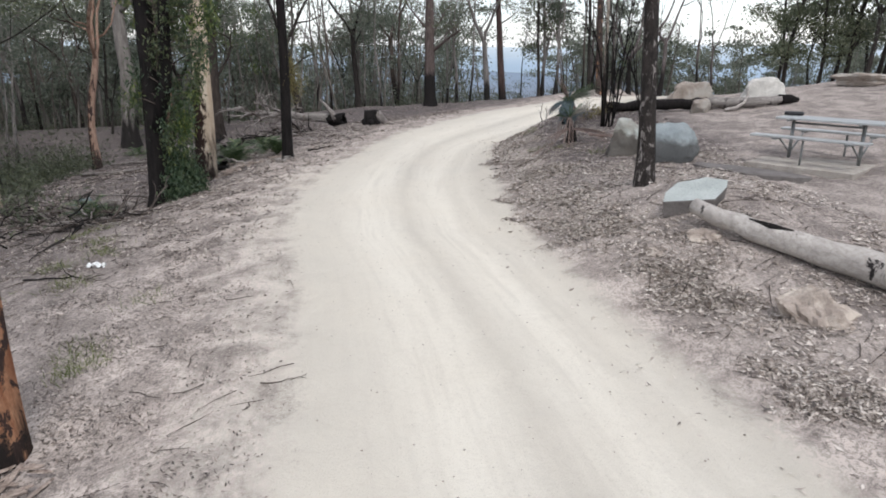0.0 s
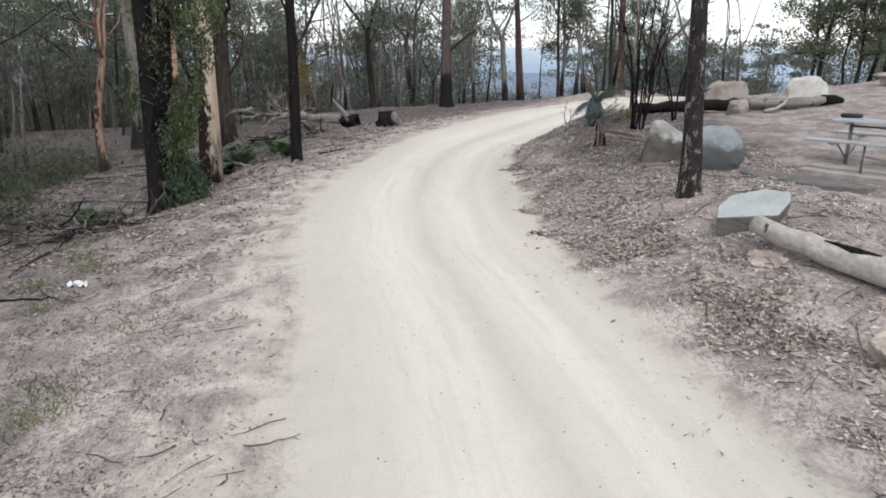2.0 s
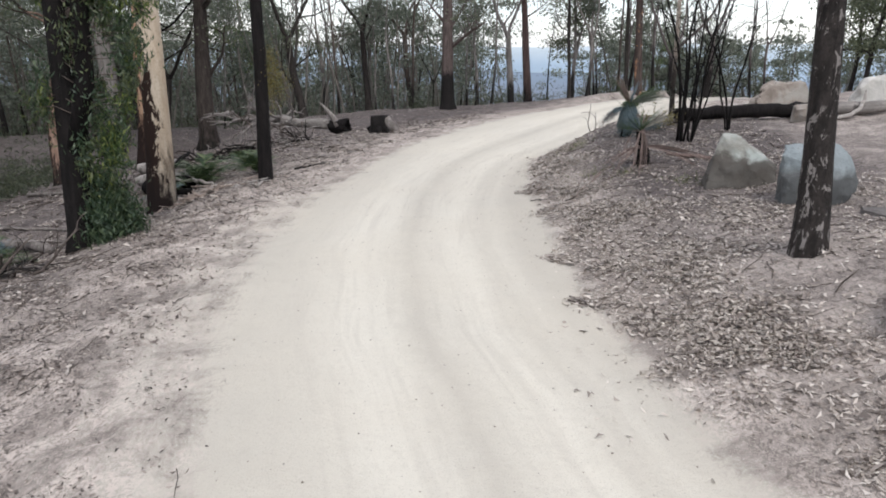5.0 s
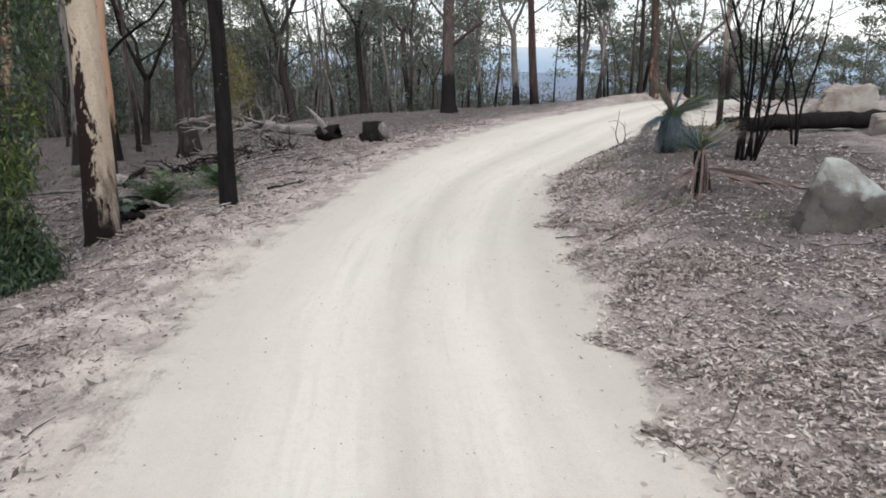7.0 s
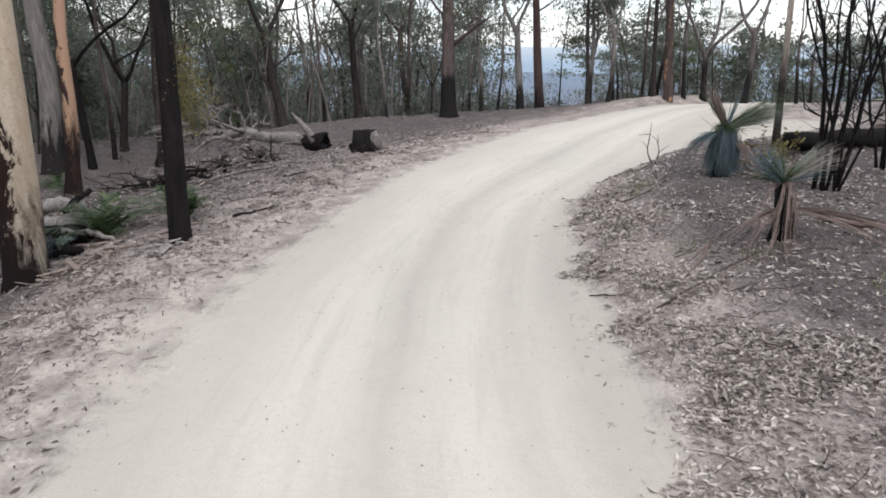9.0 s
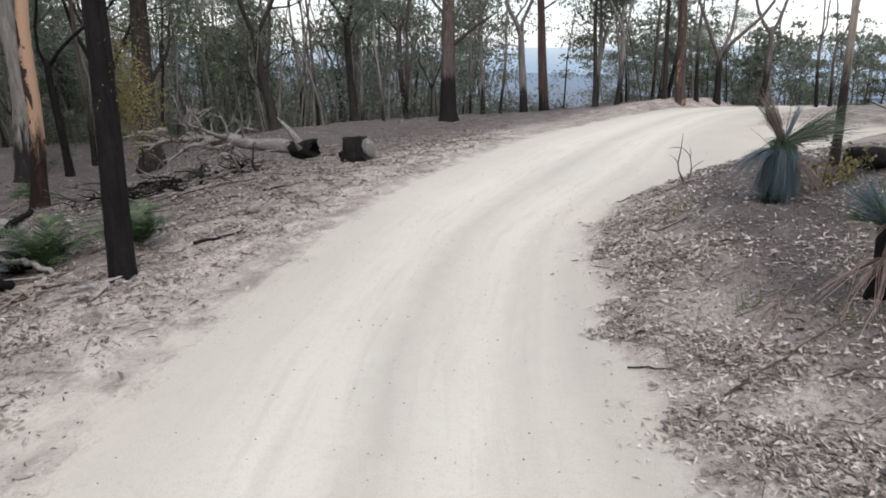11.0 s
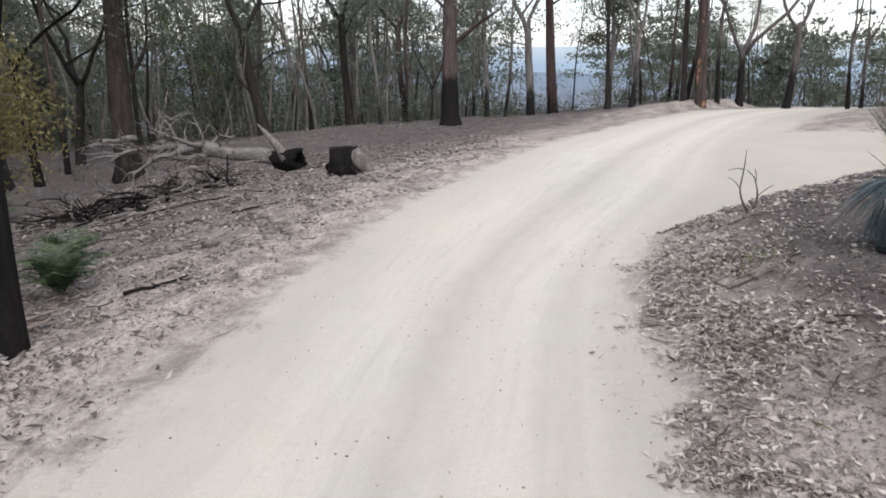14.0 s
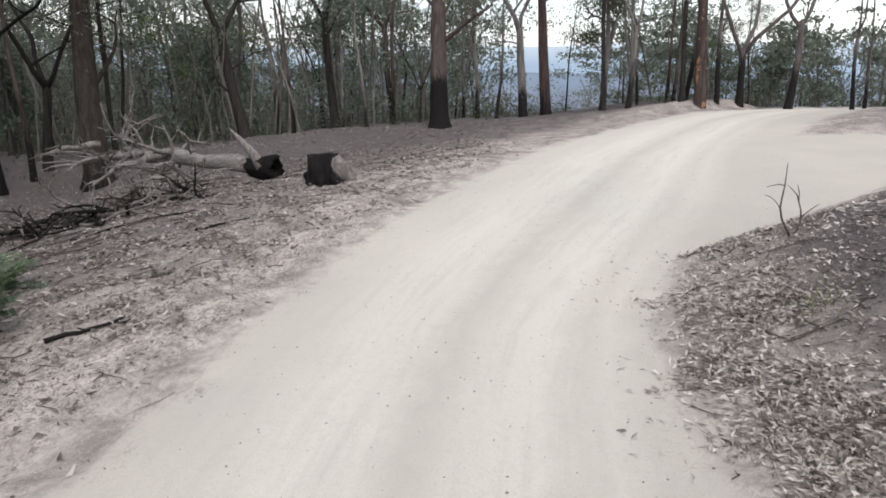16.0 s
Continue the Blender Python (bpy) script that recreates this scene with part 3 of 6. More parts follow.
def gum_tree(rng, tall, girth, lean=(0, 0), first=3.5, limbs=4, leaf=M_LEAF, bark=M_BROWN, leaves=1500, leaf_size=0.2, tufts=0, label="", group="gum trees", name="gum_tree", reach=0.30, flare=1.35, crook=0.05, fork=0, bends=(), ways=(), arms=(), clumps=0.30):
    """A eucalypt at the origin: flared trunk, forking stems, limbs with twigs, and leaves in flat clumps.

    bends: (height, aside) of a crooked trunk; ways: headings of the forked stems in degrees;
    arms: low limbs as (height, heading, rise, length, thickness)."""
    root = empty(name, Matrix.Identity(4), label, "tree", group)
    top = first * 1.15 if fork else tall
    hs = np.concatenate([[-0.25, 0.0, 0.18, 0.5], np.linspace(1.0, top, 8 if fork else 14)])
    ph = rng.uniform(0, 6.28, 4)
    wig = np.stack([crook * (2.2 * (np.sin(hs * 0.5 + ph[k]) - np.sin(ph[k])) + 0.8 * (np.sin(hs * 1.3 + ph[k + 2]) - np.sin(ph[k + 2]))) for k in (0, 1)], 1)
    pts = np.stack([lean[0] * hs + wig[:, 0], (lean[1] + GROVE_LEAN) * hs + wig[:, 1], hs], 1)
    if bends:
        pts[:, 0] += np.interp(hs, [b[0] for b in bends], [b[1] for b in bends])
    rad = girth * 0.5 * np.clip(1 - 0.72 * np.maximum(hs, 0) / tall, 0.12, 1) * np.interp(hs, [-0.25, 0.0, 0.18, 0.5, 1.2], [flare * 1.1, flare, 1 + 0.6 * (flare - 1), 1 + 0.25 * (flare - 1), 1.0])
    if fork:
        pts, rad, hs = np.concatenate([pts, pts[-1:] + (0, 0, 0.22)]), np.append(rad, rad[-1] * 0.4), np.append(hs, hs[-1] + 0.22)
    t = Shape()
    t.tube(pts, rad, 14 if girth > 0.25 else 8, 0.035, rng)
    part("trunk", t, bark, root)
    tips, axes = [], []

    def limb(base, out, ln, r0, wander=0.20):
        s = Shape()
        line = bend(rng, base, out, ln, 7, wander, 0.07)
        s.tube(line, np.linspace(r0, r0 * 0.22, 8), 5, 0.04, rng)
        for j in range(4):
            b = rng.uniform(0, 6.28)
            sub = bend(rng, line[3 + j], (math.cos(b), math.sin(b), rng.uniform(0.2, 1.2)), ln * rng.uniform(0.3, 0.55), 5, 0.25, 0.05)
            s.tube(sub, np.linspace(r0 * 0.35, r0 * 0.1, 6), 3, 0, None, False)
            tips.extend((sub[-1], sub[3]))
            b = rng.uniform(0, 6.28)
            tw = bend(rng, sub[3], (math.cos(b), math.sin(b), rng.uniform(-0.2, 0.9)), ln * 0.22, 3, 0.3)
            s.tube(tw, np.linspace(r0 * 0.14, r0 * 0.06, 4), 3, 0, None, False)
            tips.append(tw[-1])
        tips.append(line[-1])
        part("limb", s, bark, root)

    if fork:
        a0 = rng.uniform(0, 6.28)
        for k in range(fork):
            a = radians(ways[k]) if ways else a0 + 6.28 * k / fork + rng.uniform(-0.5, 0.5)
            o = rng.uniform(0.35, 0.6) if ways else rng.uniform(0.25, 0.75)
            line = bend(rng, pts[-2] - np.array((0, 0, 0.15)), (o * math.cos(a), o * math.sin(a), 1), (tall - first) * rng.uniform(0.75, 1.1), 10, 0.13, 0.03)
            r = rad[-2] * rng.uniform(0.58, 0.78)
            s = Shape()
            s.tube(line, np.linspace(r, r * 0.2, 11), 7, 0.04, rng)
            part("stem", s, bark, root)
            axes.append((line, np.linspace(r, r * 0.2, 11)))
            tips += [line[-1], line[-2]]
    else:
        axes.append((pts, rad))
    for h, heading, rise, ln, thick in arms:
        base = np.array([np.interp(h, pts[:, 2], pts[:, i]) for i in range(3)])
        limb(base, (math.cos(radians(heading)), math.sin(radians(heading)), rise), ln, thick * np.interp(h, hs, rad), 0.16)
    for k in range(limbs):
        line0, rad0 = axes[k % len(axes)]
        if fork:
            h = rng.uniform(0.12, 0.9) * (len(line0) - 1)
            g = np.arange(len(line0))
        else:
            h = first + (tall * 0.9 - first) * (k + rng.uniform(0, 0.8)) / max(limbs, 1)
            g = line0[:, 2]
        base = np.array([np.interp(h, g, line0[:, i]) for i in range(3)])
        a = rng.uniform(0, 6.28)
        limb(base, (math.cos(a), math.sin(a), rng.uniform(0.2, 1.1)), tall * reach * rng.uniform(0.6, 1.2), (0.6 if fork else 0.5) * np.interp(h, g, rad0))
    if leaves and tips:
        tips = np.array(tips)
        heart = tips[rng.choice(len(tips), max(3, int(len(tips) * clumps)), replace=False)]
        s = Shape()
        s.tris(leaf_tris(rng, heart, int(leaves * 0.82), leaf_size * 0.78, 0.48 * (tall / 11) ** 0.5, 0.38))
        s.tris(leaf_tris(rng, tips, int(leaves * 0.18), leaf_size * 0.8, 0.32, 0.5))
        tagged(part("crown", s, leaf, root), kind="stuff")
    if tufts:
        h = rng.uniform(0.8, hs[-1] * 0.9, tufts)
        c = np.stack([np.interp(h, hs, pts[:, i]) for i in range(3)], 1)
        c = np.repeat(c, 26, axis=0)
        c += rng.normal(0, 0.2, c.shape)
        s = Shape()
        s.quads(leaf_quads(rng, c, 0.15, 0.042))
        tagged(part("regrowth", s, leaf, root, "tufts of fresh leaves sprouting from the bark"), kind="stuff")
    return root


def placed(tree, x, y, turn=0.0, size=1.0, dz=-0.05):
    tree.matrix_basis = Matrix.Translation(at(x, y, dz)) @ Matrix.Rotation(turn, 4, "Z") @ Matrix.Scale(size, 4)
    return tree


def tree_at(seed, x, y, **kw):
    return placed(gum_tree(np.random.default_rng(seed), **kw), x, y)


# trees that the camera passes, one by one
dark_tree = tree_at(11, -4.13, 18.43, tall=13, girth=0.31, crook=0.012, first=7.5, limbs=4, bark=M_CHAR, label="slender charred black gum trunk beside the road", flare=1.12)
tree_at(12, 3.84, 10.38, tall=12, girth=0.275, crook=0.02, first=7.0, limbs=4, bark=M_FLAKY, label="burnt dark-barked gum tree on the bank", flare=1.4)
tree_at(13, -6.47, 18.2, tall=13, girth=0.62, crook=0.008, first=7.0, limbs=4, bark=M_CREAM, label="pale cream gum tree with burnt patches", flare=1.15)
tree_at(14, -12.2, 28.9, tall=14, girth=0.45, lean=(0.018, 0.0), first=6.5, limbs=4, bark=M_STRIP, label="maroon-barked gum tree with bare orange strips")
tree_at(15, -14.3, 26.8, tall=11, girth=0.34, lean=(-0.02, 0.0), first=4.0, limbs=7, fork=3, crook=0.10, bark=M_ORANGE, label="crooked orange-barked gum with peeling bark")
tree_at(16, -12.9, 37.4, tall=14, girth=0.92, crook=0.02, first=6.0, limbs=6, tufts=9, bark=M_REDCORE, label="stout brown rough-barked gum tree", arms=((3.2, 20, 0.9, 3.2, 0.3),))
tree_at(17, -17.2, 36.0, tall=15, girth=0.95, lean=(-0.02, 0.0), first=6.5, limbs=4, bark=M_GREY, label="thick grey gum tree with a burnt foot")
tree_at(18, -0.67, 40.6, tall=14, girth=0.72, crook=0.012, first=6.5, limbs=6, bark=M_STOUT, label="stout gum tree with a charred black foot", flare=1.42, arms=((3.1, 5, 0.75, 2.8, 0.42), (4.4, 150, 0.8, 2.6, 0.3), (4.0, 60, 0.5, 2.2, 0.25)))
tree_at(19, 4.1, 45.2, tall=14, girth=0.50, lean=(-0.06, 0.0), crook=0.012, first=6.0, limbs=5, bark=M_RED, label="red-brown gum tree at the edge of the slope", flare=1.15, arms=((4.9, 10, 1.0, 2.4, 0.3),))
tree_at(20, 3.08, 45.6, tall=12, girth=0.42, lean=(-0.04, 0.0), crook=0.02, first=3.4, limbs=7, fork=2, ways=(165, 15), bark=M_GREYFOOT, leaves=900, label="grey forked gum tree with a black foot", flare=1.15, arms=((3.3, 175, 0.3, 1.6, 0.25),))
tree_at(21, -9.25, 43.0, tall=11, girth=0.50, first=3.9, limbs=8, fork=2, ways=(160, 20), reach=0.36, leaves=2200, crook=0.015, bends=((0, 0), (1.2, -0.22), (2.45, -0.55), (3.7, -0.73), (4.6, -0.85)), bark=M_DARKBARK, label="dark bent gum tree with spreading limbs", arms=((1.9, 178, 0.45, 2.9, 0.36), (2.9, 30, 0.7, 2.4, 0.3)))
tree_at(22, -5.75, 45.5, tall=13, girth=0.42, lean=(-0.045, 0.0), crook=0.02, first=4.4, limbs=7, fork=2, ways=(170, 10), leaves=1800, bark=M_DARKBARK, label="dark slender gum tree with a pale scar at its foot", arms=((4.2, 20, 1.1, 2.5, 0.4),))
tree_at(23, 9.9, 41.9, tall=13, girth=0.46, lean=(-0.05, 0.0), first=5.0, limbs=5, bark=M_STREAK, crook=0.012, label="orange-streaked burnt gum tree beside the road", flare=1.15)
tree_at(24, 5.24, 19.95, tall=9, girth=0.115, lean=(0.0, 0.0), crook=0.012, first=4.5, limbs=4, bark=M_THIN, label="thin pale gum with a blackened lower trunk")
tree_at(25, -3.14, 4.05, tall=13, girth=0.48, lean=(0.015, 0.0), first=7.0, limbs=4, bark=M_RUST, label="orange and black burnt gum at the roadside")
tree_at(26, -11.8, 16.7, tall=12, girth=0.36, lean=(-0.02, 0.0), first=6.0, limbs=4, bark=M_CREAM, label="pale gum with a blackened foot")
tree_at(27, 5.9, 51.0, tall=6.5, girth=0.10, lean=(0.03, 0.0), first=3.6, limbs=6, bark=M_CHAR, leaves=350, leaf_size=0.16, reach=0.13, label="thin dark sapling with a feathery top", name="sapling", group="saplings")
tree_at(28, 1.9, 46.5, tall=11, girth=0.16, lean=(0.01, 0.0), first=3.2, limbs=5, bark=M_GREY, leaves=900, label="thin gum with a pale foot", reach=0.2)
tree_at(29, 6.9, 46.2, tall=10, girth=0.26, crook=0.03, first=1.9, limbs=9, bark=M_GREY, leaves=4200, leaf_size=0.2, leaf=M_LEAF, reach=0.2, label="leafy grey gum at the edge of the view")
tree_at(30, -15.9, 36.5, tall=12, girth=0.32, lean=(-0.03, 0.0), first=3.8, limbs=8, fork=2, bark=M_CHAR, leaves=2500, label="black burnt gum with leaning stems")
tree_at(31, -15.9, 39.3, tall=12, girth=0.36, lean=(0.02, 0.0), first=2.8, limbs=8, fork=3, bark=M_DARKBARK, leaves=2500, label="dark forked gum with a swollen burnt foot")
tree_at(32, 12.1, 43.4, tall=12, girth=0.30, lean=(-0.01, 0.0), first=1.9, limbs=8, fork=3, ways=(175, 60, 5), bark=M_MAUVE, leaves=420, label="grey gum forking into several bare stems")
tree_at(33, 14.0, 43.0, tall=10, girth=0.30, lean=(0.09, 0.0), first=3.0, limbs=5, fork=2, ways=(150, 10), bark=M_MAUVE, leaves=260, label="leaning gum with a pale forked top")
tree_at(34, 9.3, 42.3, tall=12, girth=0.24, lean=(-0.03, 0.0), crook=0.02, first=4.5, limbs=5, bark=M_DARKBARK, leaves=1300, label="dark straight gum close behind a streaked one")
tree_at(35, 6.3, 43.4, tall=12, girth=0.22, lean=(-0.02, 0.0), crook=0.02, first=3.6, limbs=6, bark=M_DARKBARK, leaves=2600, label="dark straight gum with a leafy top")
tree_at(36, 7.25, 43.0, tall=11, girth=0.20, lean=(0.06, 0.0), crook=0.03, first=2.8, limbs=7, fork=2, bark=M_GREY, leaves=1800, label="pale slanting gum with a forked top")

forest_rng = np.random.default_rng(77)
kinds = [
    dict(tall=11, girth=0.28, first=3.2, limbs=8, fork=2, bark=M_DARKBARK, leaf=M_LEAF, leaves=3000, leaf_size=0.2, tufts=6, label="dark burnt gum tree with a thin olive crown"),
    dict(tall=13, girth=0.36, first=4.2, limbs=9, fork=3, bark=M_BROWN, leaf=M_LEAF, leaves=3600, leaf_size=0.22, lean=(0.04, 0.0), label="brown-barked gum tree with an olive crown"),
    dict(tall=12, girth=0.26, first=3.6, limbs=8, fork=2, bark=M_GREY, leaf=M_LEAF_BLUE, leaves=3000, leaf_size=0.2, lean=(-0.05, 0.02), label="slim grey gum tree with hanging leaves"),
    dict(tall=8.5, girth=0.16, first=2.0, limbs=8, fork=2, bark=M_DARKBARK, leaf=M_LEAF_BLUE, leaves=2400, leaf_size=0.18, tufts=8, label="young dark gum with regrowth along the stem"),
    dict(tall=14, girth=0.44, first=4.8, limbs=9, fork=3, bark=M_GREY, leaf=M_LEAF, leaves=3200, leaf_size=0.22, lean=(0.03, 0.03), label="tall grey gum tree with forked limbs"),
    dict(tall=10, girth=0.22, first=3.0, limbs=7, fork=2, bark=M_DARKBARK, leaf=M_LEAF, leaves=1200, leaf_size=0.2, lean=(0.09, 0.0), tufts=4, label="leaning burnt gum tree with sparse leaves"),
    dict(tall=7.5, girth=0.12, first=1.6, limbs=8, fork=2, bark=M_BROWN, leaf=M_LEAF_FRESH, leaves=1800, leaf_size=0.17, tufts=4, label="young green gum sapling"),
    dict(tall=12, girth=0.20, first=5.0, limbs=5, crook=0.03, bark=M_BROWN, leaf=M_LEAF_BLUE, leaves=1800, leaf_size=0.2, label="straight slender gum tree"),
    dict(tall=13, girth=0.24, first=4.5, limbs=6, crook=0.04, bark=M_DARKBARK, leaf=M_LEAF, leaves=2000, leaf_size=0.2, tufts=6, label="straight dark burnt gum tree"),
    dict(tall=11, girth=0.15, first=4.0, limbs=5, crook=0.06, bark=M_GREY, leaf=M_LEAF_BLUE, leaves=1400, leaf_size=0.2, label="thin grey gum pole"),
    dict(tall=10, girth=0.26, first=2.6, limbs=8, fork=3, bark=M_DARKBARK, leaf=M_LEAF, leaves=700, leaf_size=0.2, lean=(-0.07, 0.05), reach=0.34, label="burnt crooked gum with bare spreading limbs"),
]
kinds.append(dict(tall=11, girth=0.20, first=3.4, limbs=6, fork=2, bark=M_MAUVE, leaf=M_LEAF_BLUE, leaves=380, leaf_size=0.18, reach=0.22, label="mauve-grey gum with a nearly bare forked top"))
kinds.append(dict(tall=8, girth=0.20, first=1.3, limbs=11, crook=0.06, bark=M_DARKBARK, leaf=M_LEAF, leaves=6000, leaf_size=0.18, clumps=0.55, reach=0.24, label="dense olive-green young gum beside the side road"))
protos = [gum_tree(np.random.default_rng(100 + i), **k) for i, k in enumerate(kinds)]


def free_spot(x, y):
    """Room for a forest tree: off the roads, out of the picnic ground and the open view over the valley."""
    if y > 44 and 0.105 * y < x < 0.172 * y:
        return False
    if -2.5 < x < 9 and y < 45 or -9.5 < x < -2.4 and y < 41:
        return False
    if float(edge_left(y) - x) > (5.0 if y < 30 else 2.5) and y > 8:
        if x > -14 and y < 36:
            return False
        return True
    if x > 8 and y > 36 + max(0, 14 - x) * 0.3 and float(road_mask(x, y)) < 0.05 and float(into_island(x, y)) < 0:
        return True
    return x > 24 and float(road_mask(x, y)) < 0.05 and y > 12


spots = [(-5.2, 44.5), (-3.9, 43.0), (-3.1, 46.0), (1.0, 48.0), (0.3, 50.5), (-1.9, 47.5), (7.6, 44.0), (8.3, 45.5), (8.5, 47.5), (9.3, 44.5), (9.5, 42.5), (11.0, 43.0), (-19.5, 38.5), (-17.5, 42.5), (-13.5, 41.5), (-11.5, 48.5), (-7.4, 44.2), (6.9, 46.5), (10.1, 46.0), (17.5, 43.5), (16.0, 41.8)]
while len(spots) < 165:
    u = forest_rng.random()
    if u < 0.70:
        x, y = forest_rng.uniform(-55, 2), forest_rng.uniform(12, 78)
    else:
        x, y = forest_rng.uniform(8, 55), forest_rng.uniform(18, 78)
    if free_spot(x, y) and all((x - a) ** 2 + (y - b) ** 2 > 2.6 for a, b in spots):
        spots.append((x, y))
while len(spots) < 187:
    x, y = forest_rng.uniform(-30, -10.5), forest_rng.uniform(13, 31)
    if x < -10.5 - max(0, y - 18) * 0.45 and free_spot(x - 4, y) and all((x - a) ** 2 + (y - b) ** 2 > 1.6 for a, b in spots):
        spots.append((x, y))
dense = len(spots) + 22
while len(spots) < dense:
    x, y = forest_rng.uniform(-46, -16), forest_rng.uniform(22, 62)
    if free_spot(x, y) and all((x - a) ** 2 + (y - b) ** 2 > 1.6 for a, b in spots):
        spots.append((x, y))
dense = len(spots) + 12
while len(spots) < dense:
    x, y = forest_rng.uniform(9, 48), forest_rng.uniform(46, 74)
    if free_spot(x, y) and all((x - a) ** 2 + (y - b) ** 2 > 1.6 for a, b in spots):
        spots.append((x, y))
leafy = len(spots)
spots += [(16.2, 31.5), (18.2, 33.0), (19.8, 34.0), (21.8, 33.0), (17.3, 34.5), (22.5, 35.5), (24.5, 30.5)]
spots += [(17.0, 30.0), (18.6, 30.8), (17.9, 28.0), (19.6, 28.6), (20.5, 31.5), (23.0, 31.0)]
spots += [(-7, -9), (-11, -3), (8, -8), (12, -2), (-4, -15), (5, -16), (14, 4), (-13, 5), (17, 9), (-16, 10)]
for i, (x, y) in enumerate(spots):
    p = protos[(0, 1, 2, 3, 4, 5, 6, 7, 7, 8, 8, 9, 9, 10, 2)[int(forest_rng.integers(0, 15))]] if 21 <= i < 165 else protos[(3, 9, 8, 8, 9, 7, 2)[i % 7]] if i >= 165 else protos[(9, 9, 7, 2, 9, 3, 9)[i % 7]]
    if leafy <= i < leafy + 13:
        p = protos[(12, 12, 3, 12)[i % 4]]
    if i < 21 and x > 9.4:
        p = protos[11]
    m = Matrix.Translation(at(x, y, -0.08)) @ Matrix.Rotation(forest_rng.uniform(0, 6.28), 4, "Z")
    t = copy_thing(p, m)
    s = forest_rng.uniform(0.8, 1.2) if i >= 21 else forest_rng.uniform(0.75, 1.0)
    if i >= 21 and x > 9.5 and y > 40:
        s = (0.55 if x < 0.26 * y else 0.40) * s
    t.matrix_basis = m @ Matrix.Scale(s, 4)
for p in protos:
    for o in (*p.children_recursive, p):
        bpy.data.objects.remove(o)

# the far woods down both slopes
woods_rng = np.random.default_rng(5)
stems, poles, foliage = Shape(), Shape(), Shape()
count = 0
while count < 1000:
    if woods_rng.random() < 0.78:
        x, y = woods_rng.uniform(-100, 2), woods_rng.uniform(30, 120)
    else:
        x, y = woods_rng.uniform(9, 90), woods_rng.uniform(46, 120)
    if not free_spot(x, y) or (x * x + (y - 15) ** 2) < 34 ** 2:
        continue
    if -0.25 * y < x < 0.1 * y and y < 95 and woods_rng.random() < 0.45:
        continue
    count += 1
    b = at(x, y, -0.3)
    tall = woods_rng.uniform(5, 15) * (1 if x < 0.27 * y else 0.5)
    line = bend(woods_rng, b, (woods_rng.normal(0, 0.07), woods_rng.normal(0.08, 0.07), 1), tall, 7, 0.06)
    g = woods_rng.uniform(0.04, 0.13) * (0.5 + tall / 20)
    stems.tube(line, np.linspace(g, g * 0.3, 8), 4, 0, None, False)
    tips = []
    for j in range(6):
        q = line[2 + j % 6]
        a = woods_rng.uniform(0, 6.28)
        br = bend(woods_rng, q, (math.cos(a), math.sin(a), 0.7), tall * woods_rng.uniform(0.14, 0.32), 4, 0.25)
        stems.tube(br, np.linspace(g * 0.4, g * 0.12, 5), 3, 0, None, False)
        tips += [br[-1], br[3], br[2]]
    tips = np.array(tips)
    heart = tips[woods_rng.choice(np.arange(2, 18), 6 if tall > 7 else 4, replace=False)]
    foliage.tris(leaf_tris(woods_rng, heart, 440, 0.33, 0.30 + 0.045 * tall, 0.34))
    foliage.tris(leaf_tris(woods_rng, tips, 80, 0.26, 0.40, 0.5))
for _ in range(420):
    y = woods_rng.uniform(47, 100)
    x = woods_rng.uniform(-0.75, 0.06) * y
    b = at(x, y, -0.2)
    tall = woods_rng.uniform(2.5, 7.0)
    line = bend(woods_rng, b, (woods_rng.normal(0, 0.1), 0.08, 1), tall, 6, 0.10)
    stems.tube(line, np.linspace(0.05, 0.015, 7), 3, 0, None, False)
    foliage.tris(leaf_tris(woods_rng, line[1:] + woods_rng.normal(0, 0.5, (6, 3)), 170, 0.27, 0.55, 0.5))
for _ in range(280):
    y = woods_rng.uniform(43, 88)
    x = woods_rng.uniform(-0.70, -0.03) * y
    tall = woods_rng.uniform(4, 11)
    line = bend(woods_rng, at(x, y, -0.2), (woods_rng.normal(0, 0.10), 0.08, 1), tall, 5, 0.09)
    g = woods_rng.uniform(0.03, 0.09)
    poles.tube(line, np.linspace(g, g * 0.35, 6), 4, 0, None, False)
for _ in range(45):
    x, y = woods_rng.uniform(10, 46), woods_rng.uniform(46, 66)
    if not free_spot(x, y):
        continue
    b = at(x, y, -0.2)
    tall = woods_rng.uniform(2.5, 5.0)
    line = bend(woods_rng, b, (woods_rng.normal(0, 0.12), 0, 1), tall, 6, 0.10)
    stems.tube(line, np.linspace(0.06, 0.02, 7), 4, 0, None, False)
    foliage.tris(leaf_tris(woods_rng, line[2:], 420, 0.2, 0.5, 0.6))
woods = empty("far_woods", Matrix.Identity(4), "dense grey-green eucalypt woodland on the far slopes", "woods")
tagged(woods, kind="stuff")
tagged(part("stems", stems, M_FARBARK, woods), kind="stuff")
tagged(part("poles", poles, M_POLE, woods, "thin pale bare trunks"), kind="stuff")
tagged(part("foliage", foliage, M_LEAF_HAZED, woods), kind="stuff")

